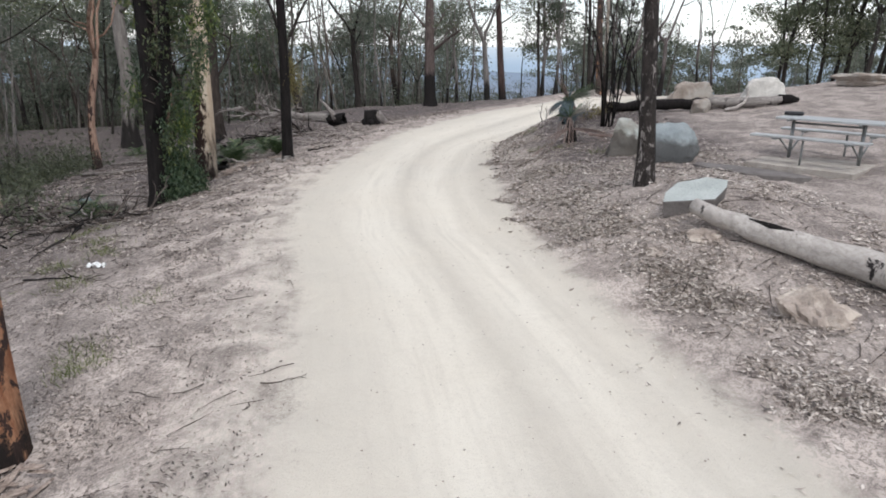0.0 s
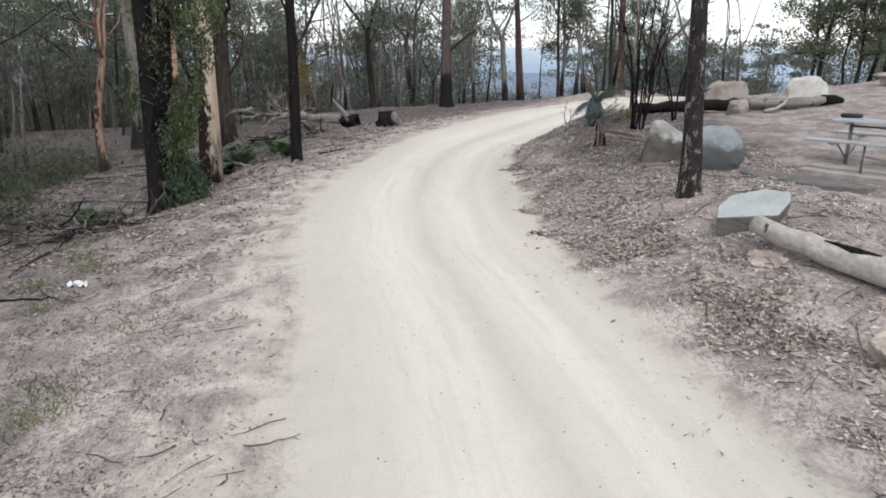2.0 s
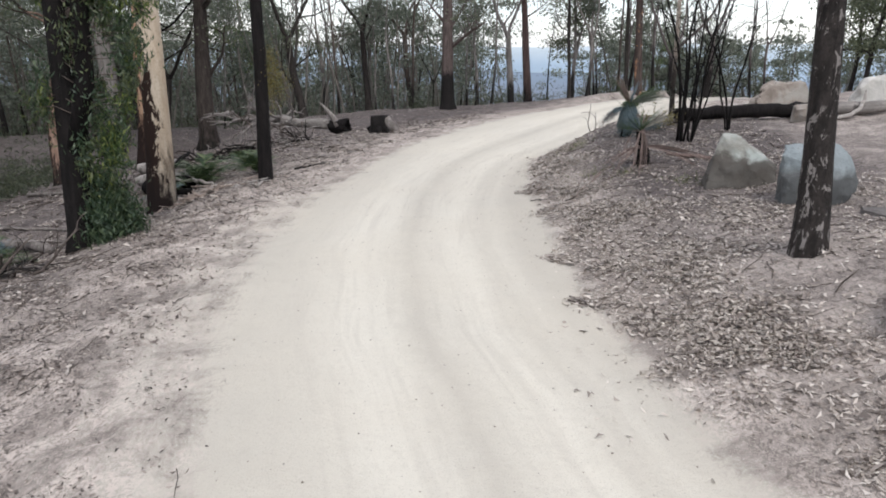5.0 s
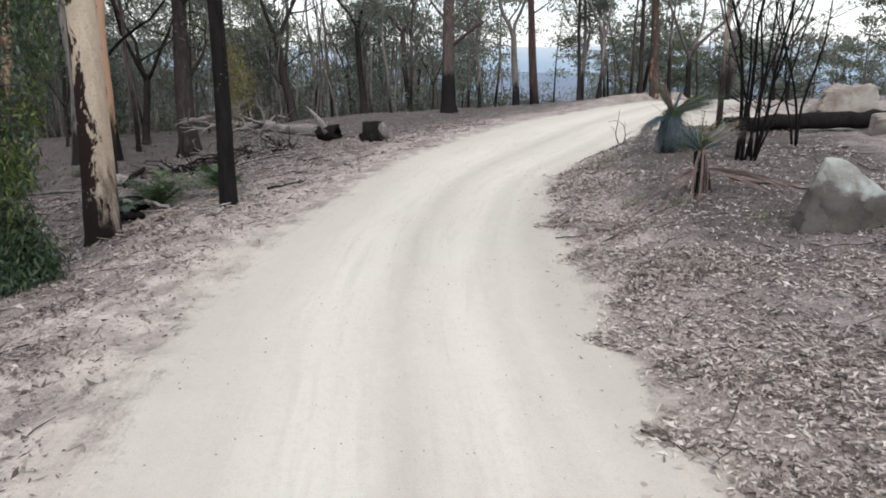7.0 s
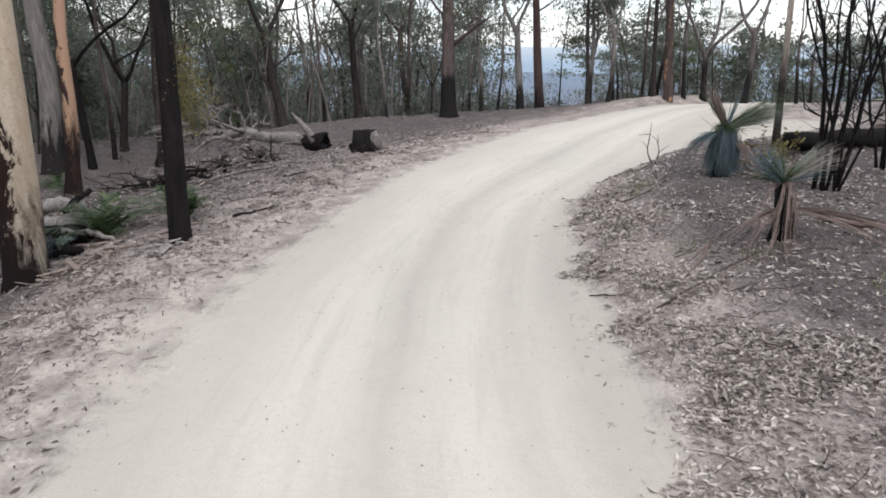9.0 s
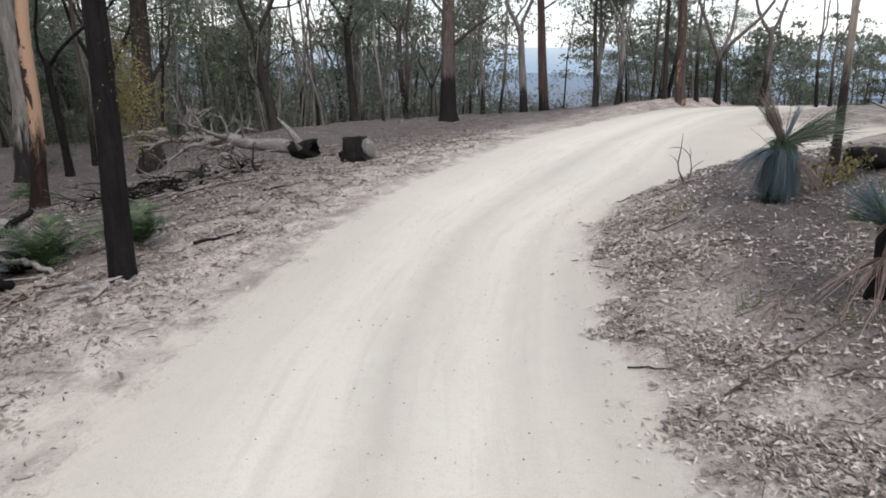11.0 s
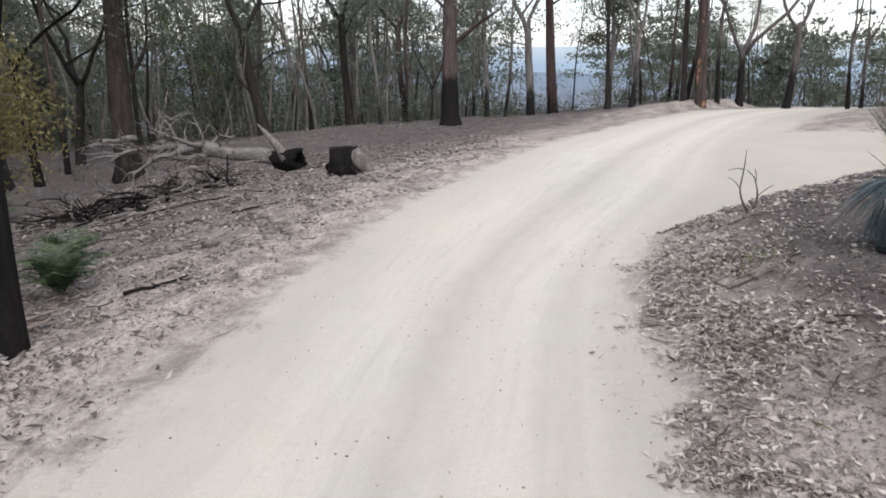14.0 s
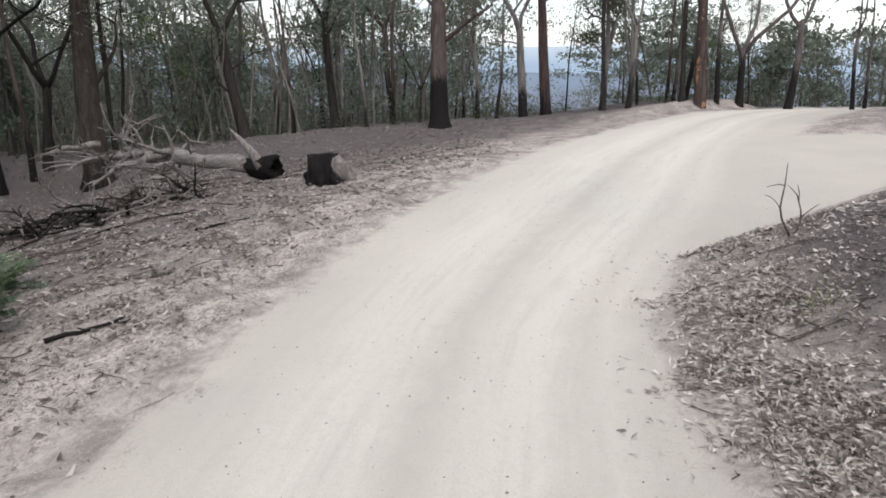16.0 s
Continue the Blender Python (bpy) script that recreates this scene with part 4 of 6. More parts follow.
# low scrub under the trees
scrub = Shape()
for _ in range(700):
    while True:
        x, y = woods_rng.uniform(-55, 30), woods_rng.uniform(13, 75)
        if free_spot(x, y):
            break
    n = int(woods_rng.integers(60, 160))
    h = woods_rng.uniform(0.3, 1.5)
    c = at(x, y) + np.abs(woods_rng.normal(0, 1, (n, 3))) * np.array((0, 0, h * 0.55)) + woods_rng.normal(0, h * 0.45, (n, 3)) * np.array((1, 1, 0.15))
    scrub.tris(leaf_tris(woods_rng, c, n, 0.13, 0.04, 1.0, 0.35))
for _ in range(430):
    x, y = woods_rng.uniform(-28, -7.5), woods_rng.uniform(12.5, 33)
    if x > -9.5 - max(0, y - 14) * 0.42 and y > 15:
        continue
    n, h = int(woods_rng.integers(60, 170)), woods_rng.uniform(0.3, 1.5)
    c = at(x, y) + np.abs(woods_rng.normal(0, 1, (n, 3))) * np.array((0, 0, h * 0.6)) + woods_rng.normal(0, h * 0.4, (n, 3)) * np.array((1, 1, 0.15))
    scrub.tris(leaf_tris(woods_rng, c, n, 0.14, 0.03, 1.0, 0.3))
for _ in range(40):
    x, y = woods_rng.uniform(1.5, 11), woods_rng.uniform(46.5, 60)
    n, h = int(woods_rng.integers(60, 150)), woods_rng.uniform(0.4, 1.1)
    c = at(x, y) + np.abs(woods_rng.normal(0, 1, (n, 3))) * np.array((0, 0, h * 0.55)) + woods_rng.normal(0, h * 0.5, (n, 3)) * np.array((1, 1, 0.15))
    scrub.tris(leaf_tris(woods_rng, c, n, 0.10, 0.04, 1.0, 0.3))
tagged(new("undergrowth", scrub.mesh("undergrowth", M_SCRUB)), "low dull-green scrub under the gum trees", "undergrowth", "", "stuff")


# ---- rocks, logs, picnic table ----
def boulder(name, seed, centre, size, mat, label, turn=0.0, flat=0.0, cuts=7, lump=0.10, worn=0.09, corners=()):
    """A worn block, roughened: the hull of a few corners, given or drawn at random."""
    rng = np.random.default_rng(seed)
    bm = bmesh.new()
    for c in corners:
        bm.verts.new(c)
    for k in range(0 if corners else cuts + 9):
        d = rng.normal(0, 1, 3)
        d /= np.linalg.norm(d)
        d = d * rng.uniform(0.85, 1.08)
        if flat:
            d[2] = min(d[2], flat)
        bm.verts.new(d)
    hull = bmesh.ops.convex_hull(bm, input=bm.verts[:])
    bmesh.ops.delete(bm, geom=[q for q in hull["geom_interior"] if isinstance(q, bmesh.types.BMVert)], context="VERTS")
    bmesh.ops.bevel(bm, geom=bm.edges[:], offset=worn, segments=1 if corners else 2, affect="EDGES", profile=0.5, clamp_overlap=True)
    bmesh.ops.triangulate(bm, faces=bm.faces[:])
    for _ in range(3):
        long = [e for e in bm.edges if e.calc_length() > 0.12]
        bmesh.ops.subdivide_edges(bm, edges=long, cuts=1, use_grid_fill=False)
        bmesh.ops.triangulate(bm, faces=bm.faces[:])
    for q in bm.verts:
        p = q.co.copy()
        if not corners and p.length > 1.08:
            p = p * (1.08 / p.length)
        w = noise.noise(p * 2.1 + Vector((seed, 0, 0))) * lump + noise.noise(p * 4.3 + Vector((seed, 5, 0))) * lump * 0.5 + noise.noise(p * 9.0 + Vector((0, seed, 0))) * lump * 0.35
        q.co = Vector((p.x * size[0], p.y * size[1], p.z * size[2])) * (1 + w)
    me = bpy.data.meshes.new(name)
    bm.to_mesh(me)
    bm.free()
    me.materials.append(mat)
    me.polygons.foreach_set("use_smooth", [True] * len(me.polygons))
    me.set_sharp_from_angle(angle=radians(24))
    ob = new(name, me)
    ob.matrix_basis = Matrix.Translation(centre) @ Matrix.Rotation(radians(turn), 4, "Z")
    return tagged(ob, label, "rock")


WEDGE = ((-0.95, -0.4, -1), (-0.3, -0.7, -1), (0.95, -0.6, -1), (0.95, 0.5, -1), (-0.85, 0.55, -1), (-0.55, -0.1, 0.9), (-0.38, 0.15, 1.0), (-0.22, -0.15, 0.88), (-0.86, -0.2, -0.1), (-0.2, -0.6, 0.15), (0.35, -0.5, 0.30), (0.45, 0.3, 0.45), (0.85, -0.3, -0.05), (1.0, 0.2, -0.4))
BLOCK = ((-0.9, -0.45, -1), (0.3, -0.5, -1), (0.65, 0.2, -0.95), (-0.8, 0.5, -1), (-0.98, -0.25, 0.7), (-0.7, 0.3, 0.95), (0.35, 0.3, 1.0), (0.6, -0.05, 0.86), (0.9, 0.05, 0.35), (0.98, -0.1, -0.1), (0.75, -0.35, -0.6), (0.25, -0.62, 0.1), (0.55, -0.45, 0.25), (-0.9, -0.55, -0.1), (-0.4, -0.55, 0.55))
LOAF = ((-1, -0.5, -1), (1, -0.5, -1), (1, 0.5, -1), (-1, 0.5, -1), (-0.92, -0.3, 0.35), (-0.6, -0.3, 0.85), (-0.5, 0.4, 0.9), (0.5, 0.35, 1.0), (0.7, -0.3, 0.95), (0.98, -0.2, 0.5), (0.98, 0.3, 0.4))
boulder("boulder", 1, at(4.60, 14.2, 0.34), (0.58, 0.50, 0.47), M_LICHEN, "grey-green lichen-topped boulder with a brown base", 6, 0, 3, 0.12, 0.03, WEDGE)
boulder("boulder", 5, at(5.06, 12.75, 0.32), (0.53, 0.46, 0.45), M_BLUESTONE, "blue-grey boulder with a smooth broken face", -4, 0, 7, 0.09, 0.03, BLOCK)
boulder("boulder", 8, at(10.15, 20.3, 0.30), (0.64, 0.6, 0.52), M_PALE, "large pale whitish boulder behind a fallen log", 0, 0, 7, 0.12, 0.12, LOAF)
boulder("boulder", 9, at(8.3, 21.2, 0.24), (0.72, 0.5, 0.40), M_TAN, "tan sandstone boulder behind a fallen log", 8, 0, 7, 0.2, 0.05, LOAF)
boulder("boulder", 14, at(7.75, 18.85, 0.16), (0.40, 0.34, 0.29), M_TAN, "small tan boulder resting against a charred log", 0)
boulder("boulder", 15, at(4.38, 5.75, -0.14), (0.46, 0.46, 0.36), M_CLAY, "half-buried ochre boulder in the bank", 30, 0, 12, 0.34)
boulder("boulder", 17, at(3.42, 7.72, -0.06), (0.24, 0.22, 0.13), M_CLAY, "pale clay stone half buried in the bank", 10, 0, 9, 0.45)
boulder("boulder", 18, at(3.95, 7.75, -0.06), (0.24, 0.22, 0.14), M_CLAY, "pale clay lump half buried in the bank", 60, 0, 9, 0.45)
boulder("boulder", 21, at(15.6, 23.6, 0.22), (1.8, 0.6, 0.30), M_TAN, "long low sandstone block beside the side road", -5, 0, 9, 0.22)


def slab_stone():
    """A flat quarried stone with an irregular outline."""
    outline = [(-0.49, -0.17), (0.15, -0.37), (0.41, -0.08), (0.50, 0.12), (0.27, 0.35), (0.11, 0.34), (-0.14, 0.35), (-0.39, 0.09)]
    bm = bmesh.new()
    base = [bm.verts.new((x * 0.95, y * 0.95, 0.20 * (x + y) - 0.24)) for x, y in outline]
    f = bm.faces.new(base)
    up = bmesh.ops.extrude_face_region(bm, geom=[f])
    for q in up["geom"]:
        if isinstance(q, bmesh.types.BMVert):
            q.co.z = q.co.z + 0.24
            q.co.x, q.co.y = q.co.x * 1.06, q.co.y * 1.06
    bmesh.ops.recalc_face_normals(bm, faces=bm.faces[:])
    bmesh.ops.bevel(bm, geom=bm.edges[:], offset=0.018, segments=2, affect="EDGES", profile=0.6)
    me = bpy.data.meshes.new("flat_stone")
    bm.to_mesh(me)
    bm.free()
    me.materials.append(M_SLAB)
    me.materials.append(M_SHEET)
    # Only the top stays pale: the sides' shade is put into their colour.
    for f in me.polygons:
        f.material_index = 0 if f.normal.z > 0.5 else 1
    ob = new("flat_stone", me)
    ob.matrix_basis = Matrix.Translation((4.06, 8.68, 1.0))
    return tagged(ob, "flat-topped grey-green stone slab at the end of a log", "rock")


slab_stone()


def log_thing(name, seed, pts, radii, mat, label, rough=0.03, sides=16):
    rng = np.random.default_rng(seed)
    root = empty(name, Matrix.Translation(pts[0]), label, "log")
    pts = np.asarray(pts) - np.asarray(pts[0])
    f = np.linspace(0, 1, 14)
    g = np.linspace(0, 1, len(pts))
    line = np.stack([np.interp(f, g, pts[:, i]) for i in range(3)], 1) + rng.normal(0, 0.012, (14, 3))
    s = Shape()
    s.tube(line, np.interp(f, g, radii), sides, rough, rng)
    part("trunk", s, mat, root)
    return root


M_LOG = bark_material("grey_log_with_char", (0.30, 0.27, 0.25), (0.54, 0.50, 0.465), (11, 2.5, 11), None, (0.025, 0.022, 0.022), (0, 1), 0.012, 0.0, 0.61)
near_log = log_thing("fallen_log", 3, [at(3.83, 8.11, 0.25), at(4.36, 7.30, 0.15), at(5.15, 6.10, 0.18), at(6.1, 4.3, 0.14)], [0.105, 0.135, 0.175, 0.20], M_LOG, "smooth grey fallen log with charred patches on the bank")
log_thing("fallen_log", 4, [at(5.2, 19.6, 0.20), at(7.2, 19.45, 0.20), at(8.2, 19.45, 0.2)], [0.13, 0.15, 0.145], M_CHAR, "charred black end of a long fallen log", 0.10)
far_log = log_thing("fallen_log", 6, [at(8.22, 19.45, 0.2), at(9.4, 19.5, 0.18), at(10.4, 19.6, 0.15)], [0.155, 0.145, 0.12], M_DEADLOG, "grey weathered length of a fallen log with a black tip", 0.06)

scar = Shape()
scar_at = [at(4.28, 7.39, 0.26), at(4.44, 7.12, 0.265), at(4.60, 6.92, 0.275)]
scar.tube([q - at(3.83, 8.11, 0.25) for q in scar_at], [0.015, 0.065, 0.02], 10, 0.12, np.random.default_rng(23))
part("charred_patch", scar, M_CHAR, near_log, "charred black patch along the log")

tip = Shape()
tip_at = at(10.4, 19.6, 0.15) - at(8.22, 19.45, 0.2)
tip.tube([tip_at + (-0.08, 0, 0.0), tip_at + (0.3, 0.02, 0.02), tip_at + (0.55, 0.03, 0.0)], [0.14, 0.125, 0.06], 12, 0.10, np.random.default_rng(21))
part("charred_tip", tip, M_CHAR, far_log, "charred black tip")
hook = Shape()
hook_at = at(8.55, 19.0, 0.0)
hook.tube([(0, 0, 0.03), (0.35, 0.1, 0.08), (0.62, 0.22, 0.22), (0.74, 0.32, 0.42), (0.76, 0.36, 0.62)], [0.05, 0.05, 0.045, 0.035, 0.02], 8, 0.06, np.random.default_rng(22))
hook_ob = new("fallen_branch", hook.mesh("fallen_branch", M_PALEWOOD))
hook_ob.location = hook_at
tagged(hook_ob, "pale curved branch leaning on a fallen log", "branch", "fallen sticks")

TABLE = pose(7.78, 12.22, 0.90, 0, 0, -46)


def picnic_table():
    root = empty("picnic_table", TABLE, "grey aluminium picnic table with two attached benches", "table")

    def slat(name, y, w, z, a, b):
        s = Shape()
        s.box((a, y - w / 2, z - 0.04), (b, y + w / 2, z), None, 0.008)
        return part(name, s, M_ALU, root, "", False)

    for k in range(3):
        slat("tabletop_plank", (k - 1) * 0.215, 0.205, 0.74, -0.86, 1.0)
    bench = {sgn: slat("bench_plank", 0.76 * sgn, 0.26, 0.44, -1.08, 0.95) for sgn in (-1, 1)}

    def bar(name, a, b, r=0.022, parent=root):
        s = Shape()
        s.tube([a, b], [r, r], 8)
        return part(name, s, M_STEEL, parent)

    for x in (-0.62, 0.62):
        post = bar("post", (x, 0, -0.09), (x, 0, 0.70), 0.034)
        bar("crossbar", (x, -0.34, 0.685), (x, 0.34, 0.685), parent=post)
        for sgn in (-1, 1):
            bar("brace", (x, sgn * 0.03, 0.05), (x, sgn * 0.66, 0.39), 0.016, post)
            s = Shape()
            s.box((x - 0.05, sgn * 0.76 - 0.14, 0.37), (x + 0.05, sgn * 0.76 + 0.14, 0.40))
            part("bench_bracket", s, M_STEEL, bench[sgn], "", False)
    for sgn in (-1, 1):
        bar("bench_leg", (sgn * 0.15, sgn * 0.76, -0.09), (sgn * 0.15, sgn * 0.76, 0.40), 0.02, bench[sgn])
    bar("tie_rail", (-0.62, 0, 0.62), (0.62, 0, 0.62), 0.02)
    return root


picnic_table()
pad = Shape()
pad.box((-1.03, -1.05, -0.35), (0.85, 1.05, -0.075), None, 0.012)
pad_ob = new("concrete_pad", pad.mesh("concrete_pad", M_CONCRETE, False))
pad_ob.matrix_basis = TABLE
tagged(pad_ob, "worn concrete pad under the picnic table", "slab")



# ---- plants ----
def ribbons(rng, starts, ways, length, width, sag, steps=5, spread=0.3):
    """Narrow tapering blades: n x (4 corners) quads in strips, sagging along their length."""
    k = len(starts)
    s = np.asarray(starts, float)
    d = np.asarray(ways, float)
    d = d / np.linalg.norm(d, axis=1)[:, None]
    ln = (length * rng.uniform(1 - spread, 1 + spread, k))[:, None]
    sg = (sag * rng.uniform(0.6, 1.4, k))[:, None]
    side = np.cross(d, rng.normal(0, 1, (k, 3)))
    side /= np.linalg.norm(side, axis=1)[:, None] + 1e-9
    rows = []
    for j in range(steps + 1):
        t = j / steps
        p = s + d * ln * t - np.array((0, 0, 1.0)) * sg * ln * t * t
        w = width * (1 - 0.85 * t ** 1.5) * 0.5
        rows.append((p - side * w, p + side * w))
    v, f = [], []
    for j in range(steps + 1):
        v += [rows[j][0], rows[j][1]]
    verts = np.stack(v, axis=1).reshape(-1, 3)
    m = 2 * (steps + 1)
    for j in range(steps):
        a = np.arange(k) * m + 2 * j
        f.append(np.stack([a, a + 1, a + 3, a + 2], 1))
    faces = np.stack(f, 1).reshape(-1, 4).tolist()
    return verts, faces


def blades(parent, name, mat, rng, starts, ways, length, width, sag, label="", steps=5):
    s = Shape()
    s.add(*ribbons(rng, starts, ways, length, width, sag, steps))
    return tagged(part(name, s, mat, parent, label, False), kind="stuff")


def ring_ways(rng, k, low, high, turn=(0, 6.283)):
    a, e = rng.uniform(*turn, k), rng.uniform(low, high, k)
    return np.stack([np.cos(a) * np.cos(e), np.sin(a) * np.cos(e), np.sin(e)], 1)


M_PALEGREEN = leaf_material("pale_grey_green_blades", (0.09, 0.11, 0.08), (0.16, 0.185, 0.14), (0.27, 0.29, 0.23), 0.2)


def bundle(parent, name, mat, rng, path, k, spread, width, label="", fray=1.5, steps=6, least=0.55):
    """A sheaf of narrow blades along one curved line, fraying towards its end."""
    path = np.asarray(path, float)
    g = np.linspace(0, 1, len(path))
    s = Shape()
    for _ in range(k):
        t = np.linspace(rng.uniform(0, 0.12), rng.uniform(least, 1.05), steps + 1)
        line = np.stack([np.interp(t, g, path[:, i]) for i in range(3)], 1)
        line = line + rng.normal(0, spread, 3) * (0.35 + fray * t)[:, None] + rng.normal(0, spread * 0.25, (steps + 1, 3))
        side = np.cross(line[-1] - line[0], rng.normal(0, 1, 3))
        side /= np.linalg.norm(side) + 1e-9
        w = (width * rng.uniform(0.6, 1.3) * 0.5 * (1 - 0.85 * np.linspace(0, 1, steps + 1) ** 1.6))[:, None]
        s.add(np.stack([line - side * w, line + side * w], 1).reshape(-1, 3), [(2 * q, 2 * q + 1, 2 * q + 3, 2 * q + 2) for q in range(steps)])
    return tagged(part(name, s, mat, parent, label, False), kind="stuff")


def arch(start, heading, rise, length, sag, steps=7):
    """A line that sets out at a heading and bows down under its weight."""
    t = np.linspace(0, 1, steps)[:, None]
    d = np.array((math.cos(heading), math.sin(heading), rise))
    d /= np.linalg.norm(d)
    return np.asarray(start, float) + d * length * t - np.array((0, 0, 1.0)) * sag * length * t ** 2


def grass_tree_tall():
    rng = np.random.default_rng(31)
    root = empty("grass_tree", Matrix.Translation(at(3.95, 18.8, -0.04)), "grass tree with a hanging blue-grey skirt and green tuft", "grass tree")
    s = Shape()
    s.tube([(0, 0, -0.1), (0, 0, 0.3), (0.02, 0, 0.70)], [0.15, 0.12, 0.08], 12, 0.06, rng)
    part("trunk", s, M_CHAR, root)
    neck = np.array((0.02, 0, 0.74))
    # the skirt: sheaves that leave the neck close together, bulge and hang to the ground
    for k in range(44):
        a = 6.283 * k / 44 + rng.uniform(-0.12, 0.12)
        o = rng.uniform(0.12, 0.21)
        u = np.array((math.cos(a), math.sin(a), 0))
        foot = neck * (1, 1, 0)
        path = [neck + u * 0.08 + (0, 0, rng.uniform(-0.10, 0.05)), foot + u * o * 0.8 + (0, 0, 0.58), foot + u * o + (0, 0, 0.34), foot + u * o * rng.uniform(0.8, 1.45) + (0, 0, rng.uniform(-0.02, 0.16))]
        bundle(root, "skirt", M_SKIRT if rng.random() < 0.9 else M_DRY, rng, path, 46, 0.023, 0.007, "hanging blue-grey sheaf of dead blades", 1.4, 6, 0.72)
    # a lobe that has slipped sideways, its ends bleached pink
    for k in range(9):
        a = 3.1 + rng.normal(0, 0.25)
        line = arch(neck + (-0.05, 0, -0.08), a, 0.25, rng.uniform(0.48, 0.62), rng.uniform(0.75, 1.05))
        bundle(root, "side_skirt", M_SKIRT, rng, line, 34, 0.016, 0.008, "drooping side lobe of the skirt")
        bundle(root, "side_skirt", M_DRY, rng, line[3:] + np.array((-0.02, 0, -0.02)), 10, 0.022, 0.008, "bleached ends of the slipped lobe")
    for k in range(5):
        bundle(root, "dry_skirt", M_DRY, rng, arch(neck + (0.05, -0.05, -0.2), rng.uniform(-1.0, -0.1), 0.1, rng.uniform(0.40, 0.6), 1.0), 16, 0.018, 0.008, "dry brown blades through the skirt")
    # the living head: a drooping rosette, a brown-green plume and a long pale fan
    for k in range(14):
        a = 6.283 * k / 14 + rng.uniform(-0.2, 0.2)
        bundle(root, "tuft", M_FROND, rng, arch(neck, a, rng.uniform(0.3, 1.2), rng.uniform(0.20, 0.32), rng.uniform(0.6, 1.0)), 30, 0.020, 0.008, "short green drooping blades")
    for k in range(4):
        bundle(root, "tuft", (M_DRY, M_FROND)[k % 2], rng, arch(neck, 2.95 + rng.normal(0, 0.2), rng.uniform(1.6, 2.4), rng.uniform(0.6, 0.85), 0.12), 60, 0.034, 0.006, "upright plume of brown-green blades")
    for k in range(3):
        bundle(root, "tuft", M_SKIRT, rng, arch(neck, rng.uniform(-0.2, 0.8), rng.uniform(2.2, 4.0), rng.uniform(0.5, 0.7), 0.1), 16, 0.02, 0.007, "upright grey-green blades")
    for k in range(6):
        bundle(root, "tuft", (M_PALEGREEN, M_PALEGREEN, M_FROND)[k % 3], rng, arch(neck, -0.15 + rng.normal(0, 0.16), rng.uniform(0.38, 0.75), rng.uniform(0.8, 1.1), rng.uniform(0.12, 0.26)), 70, 0.034, 0.006, "long pale fan of narrow blades", 2.2)
    bundle(root, "stalk", M_TWIG, rng, arch(neck + (-0.08, -0.05, -0.1), 3.2, 0.95, 0.8, 0.18), 3, 0.005, 0.007, "thin bowed dead stalk", 0.3)
    return root


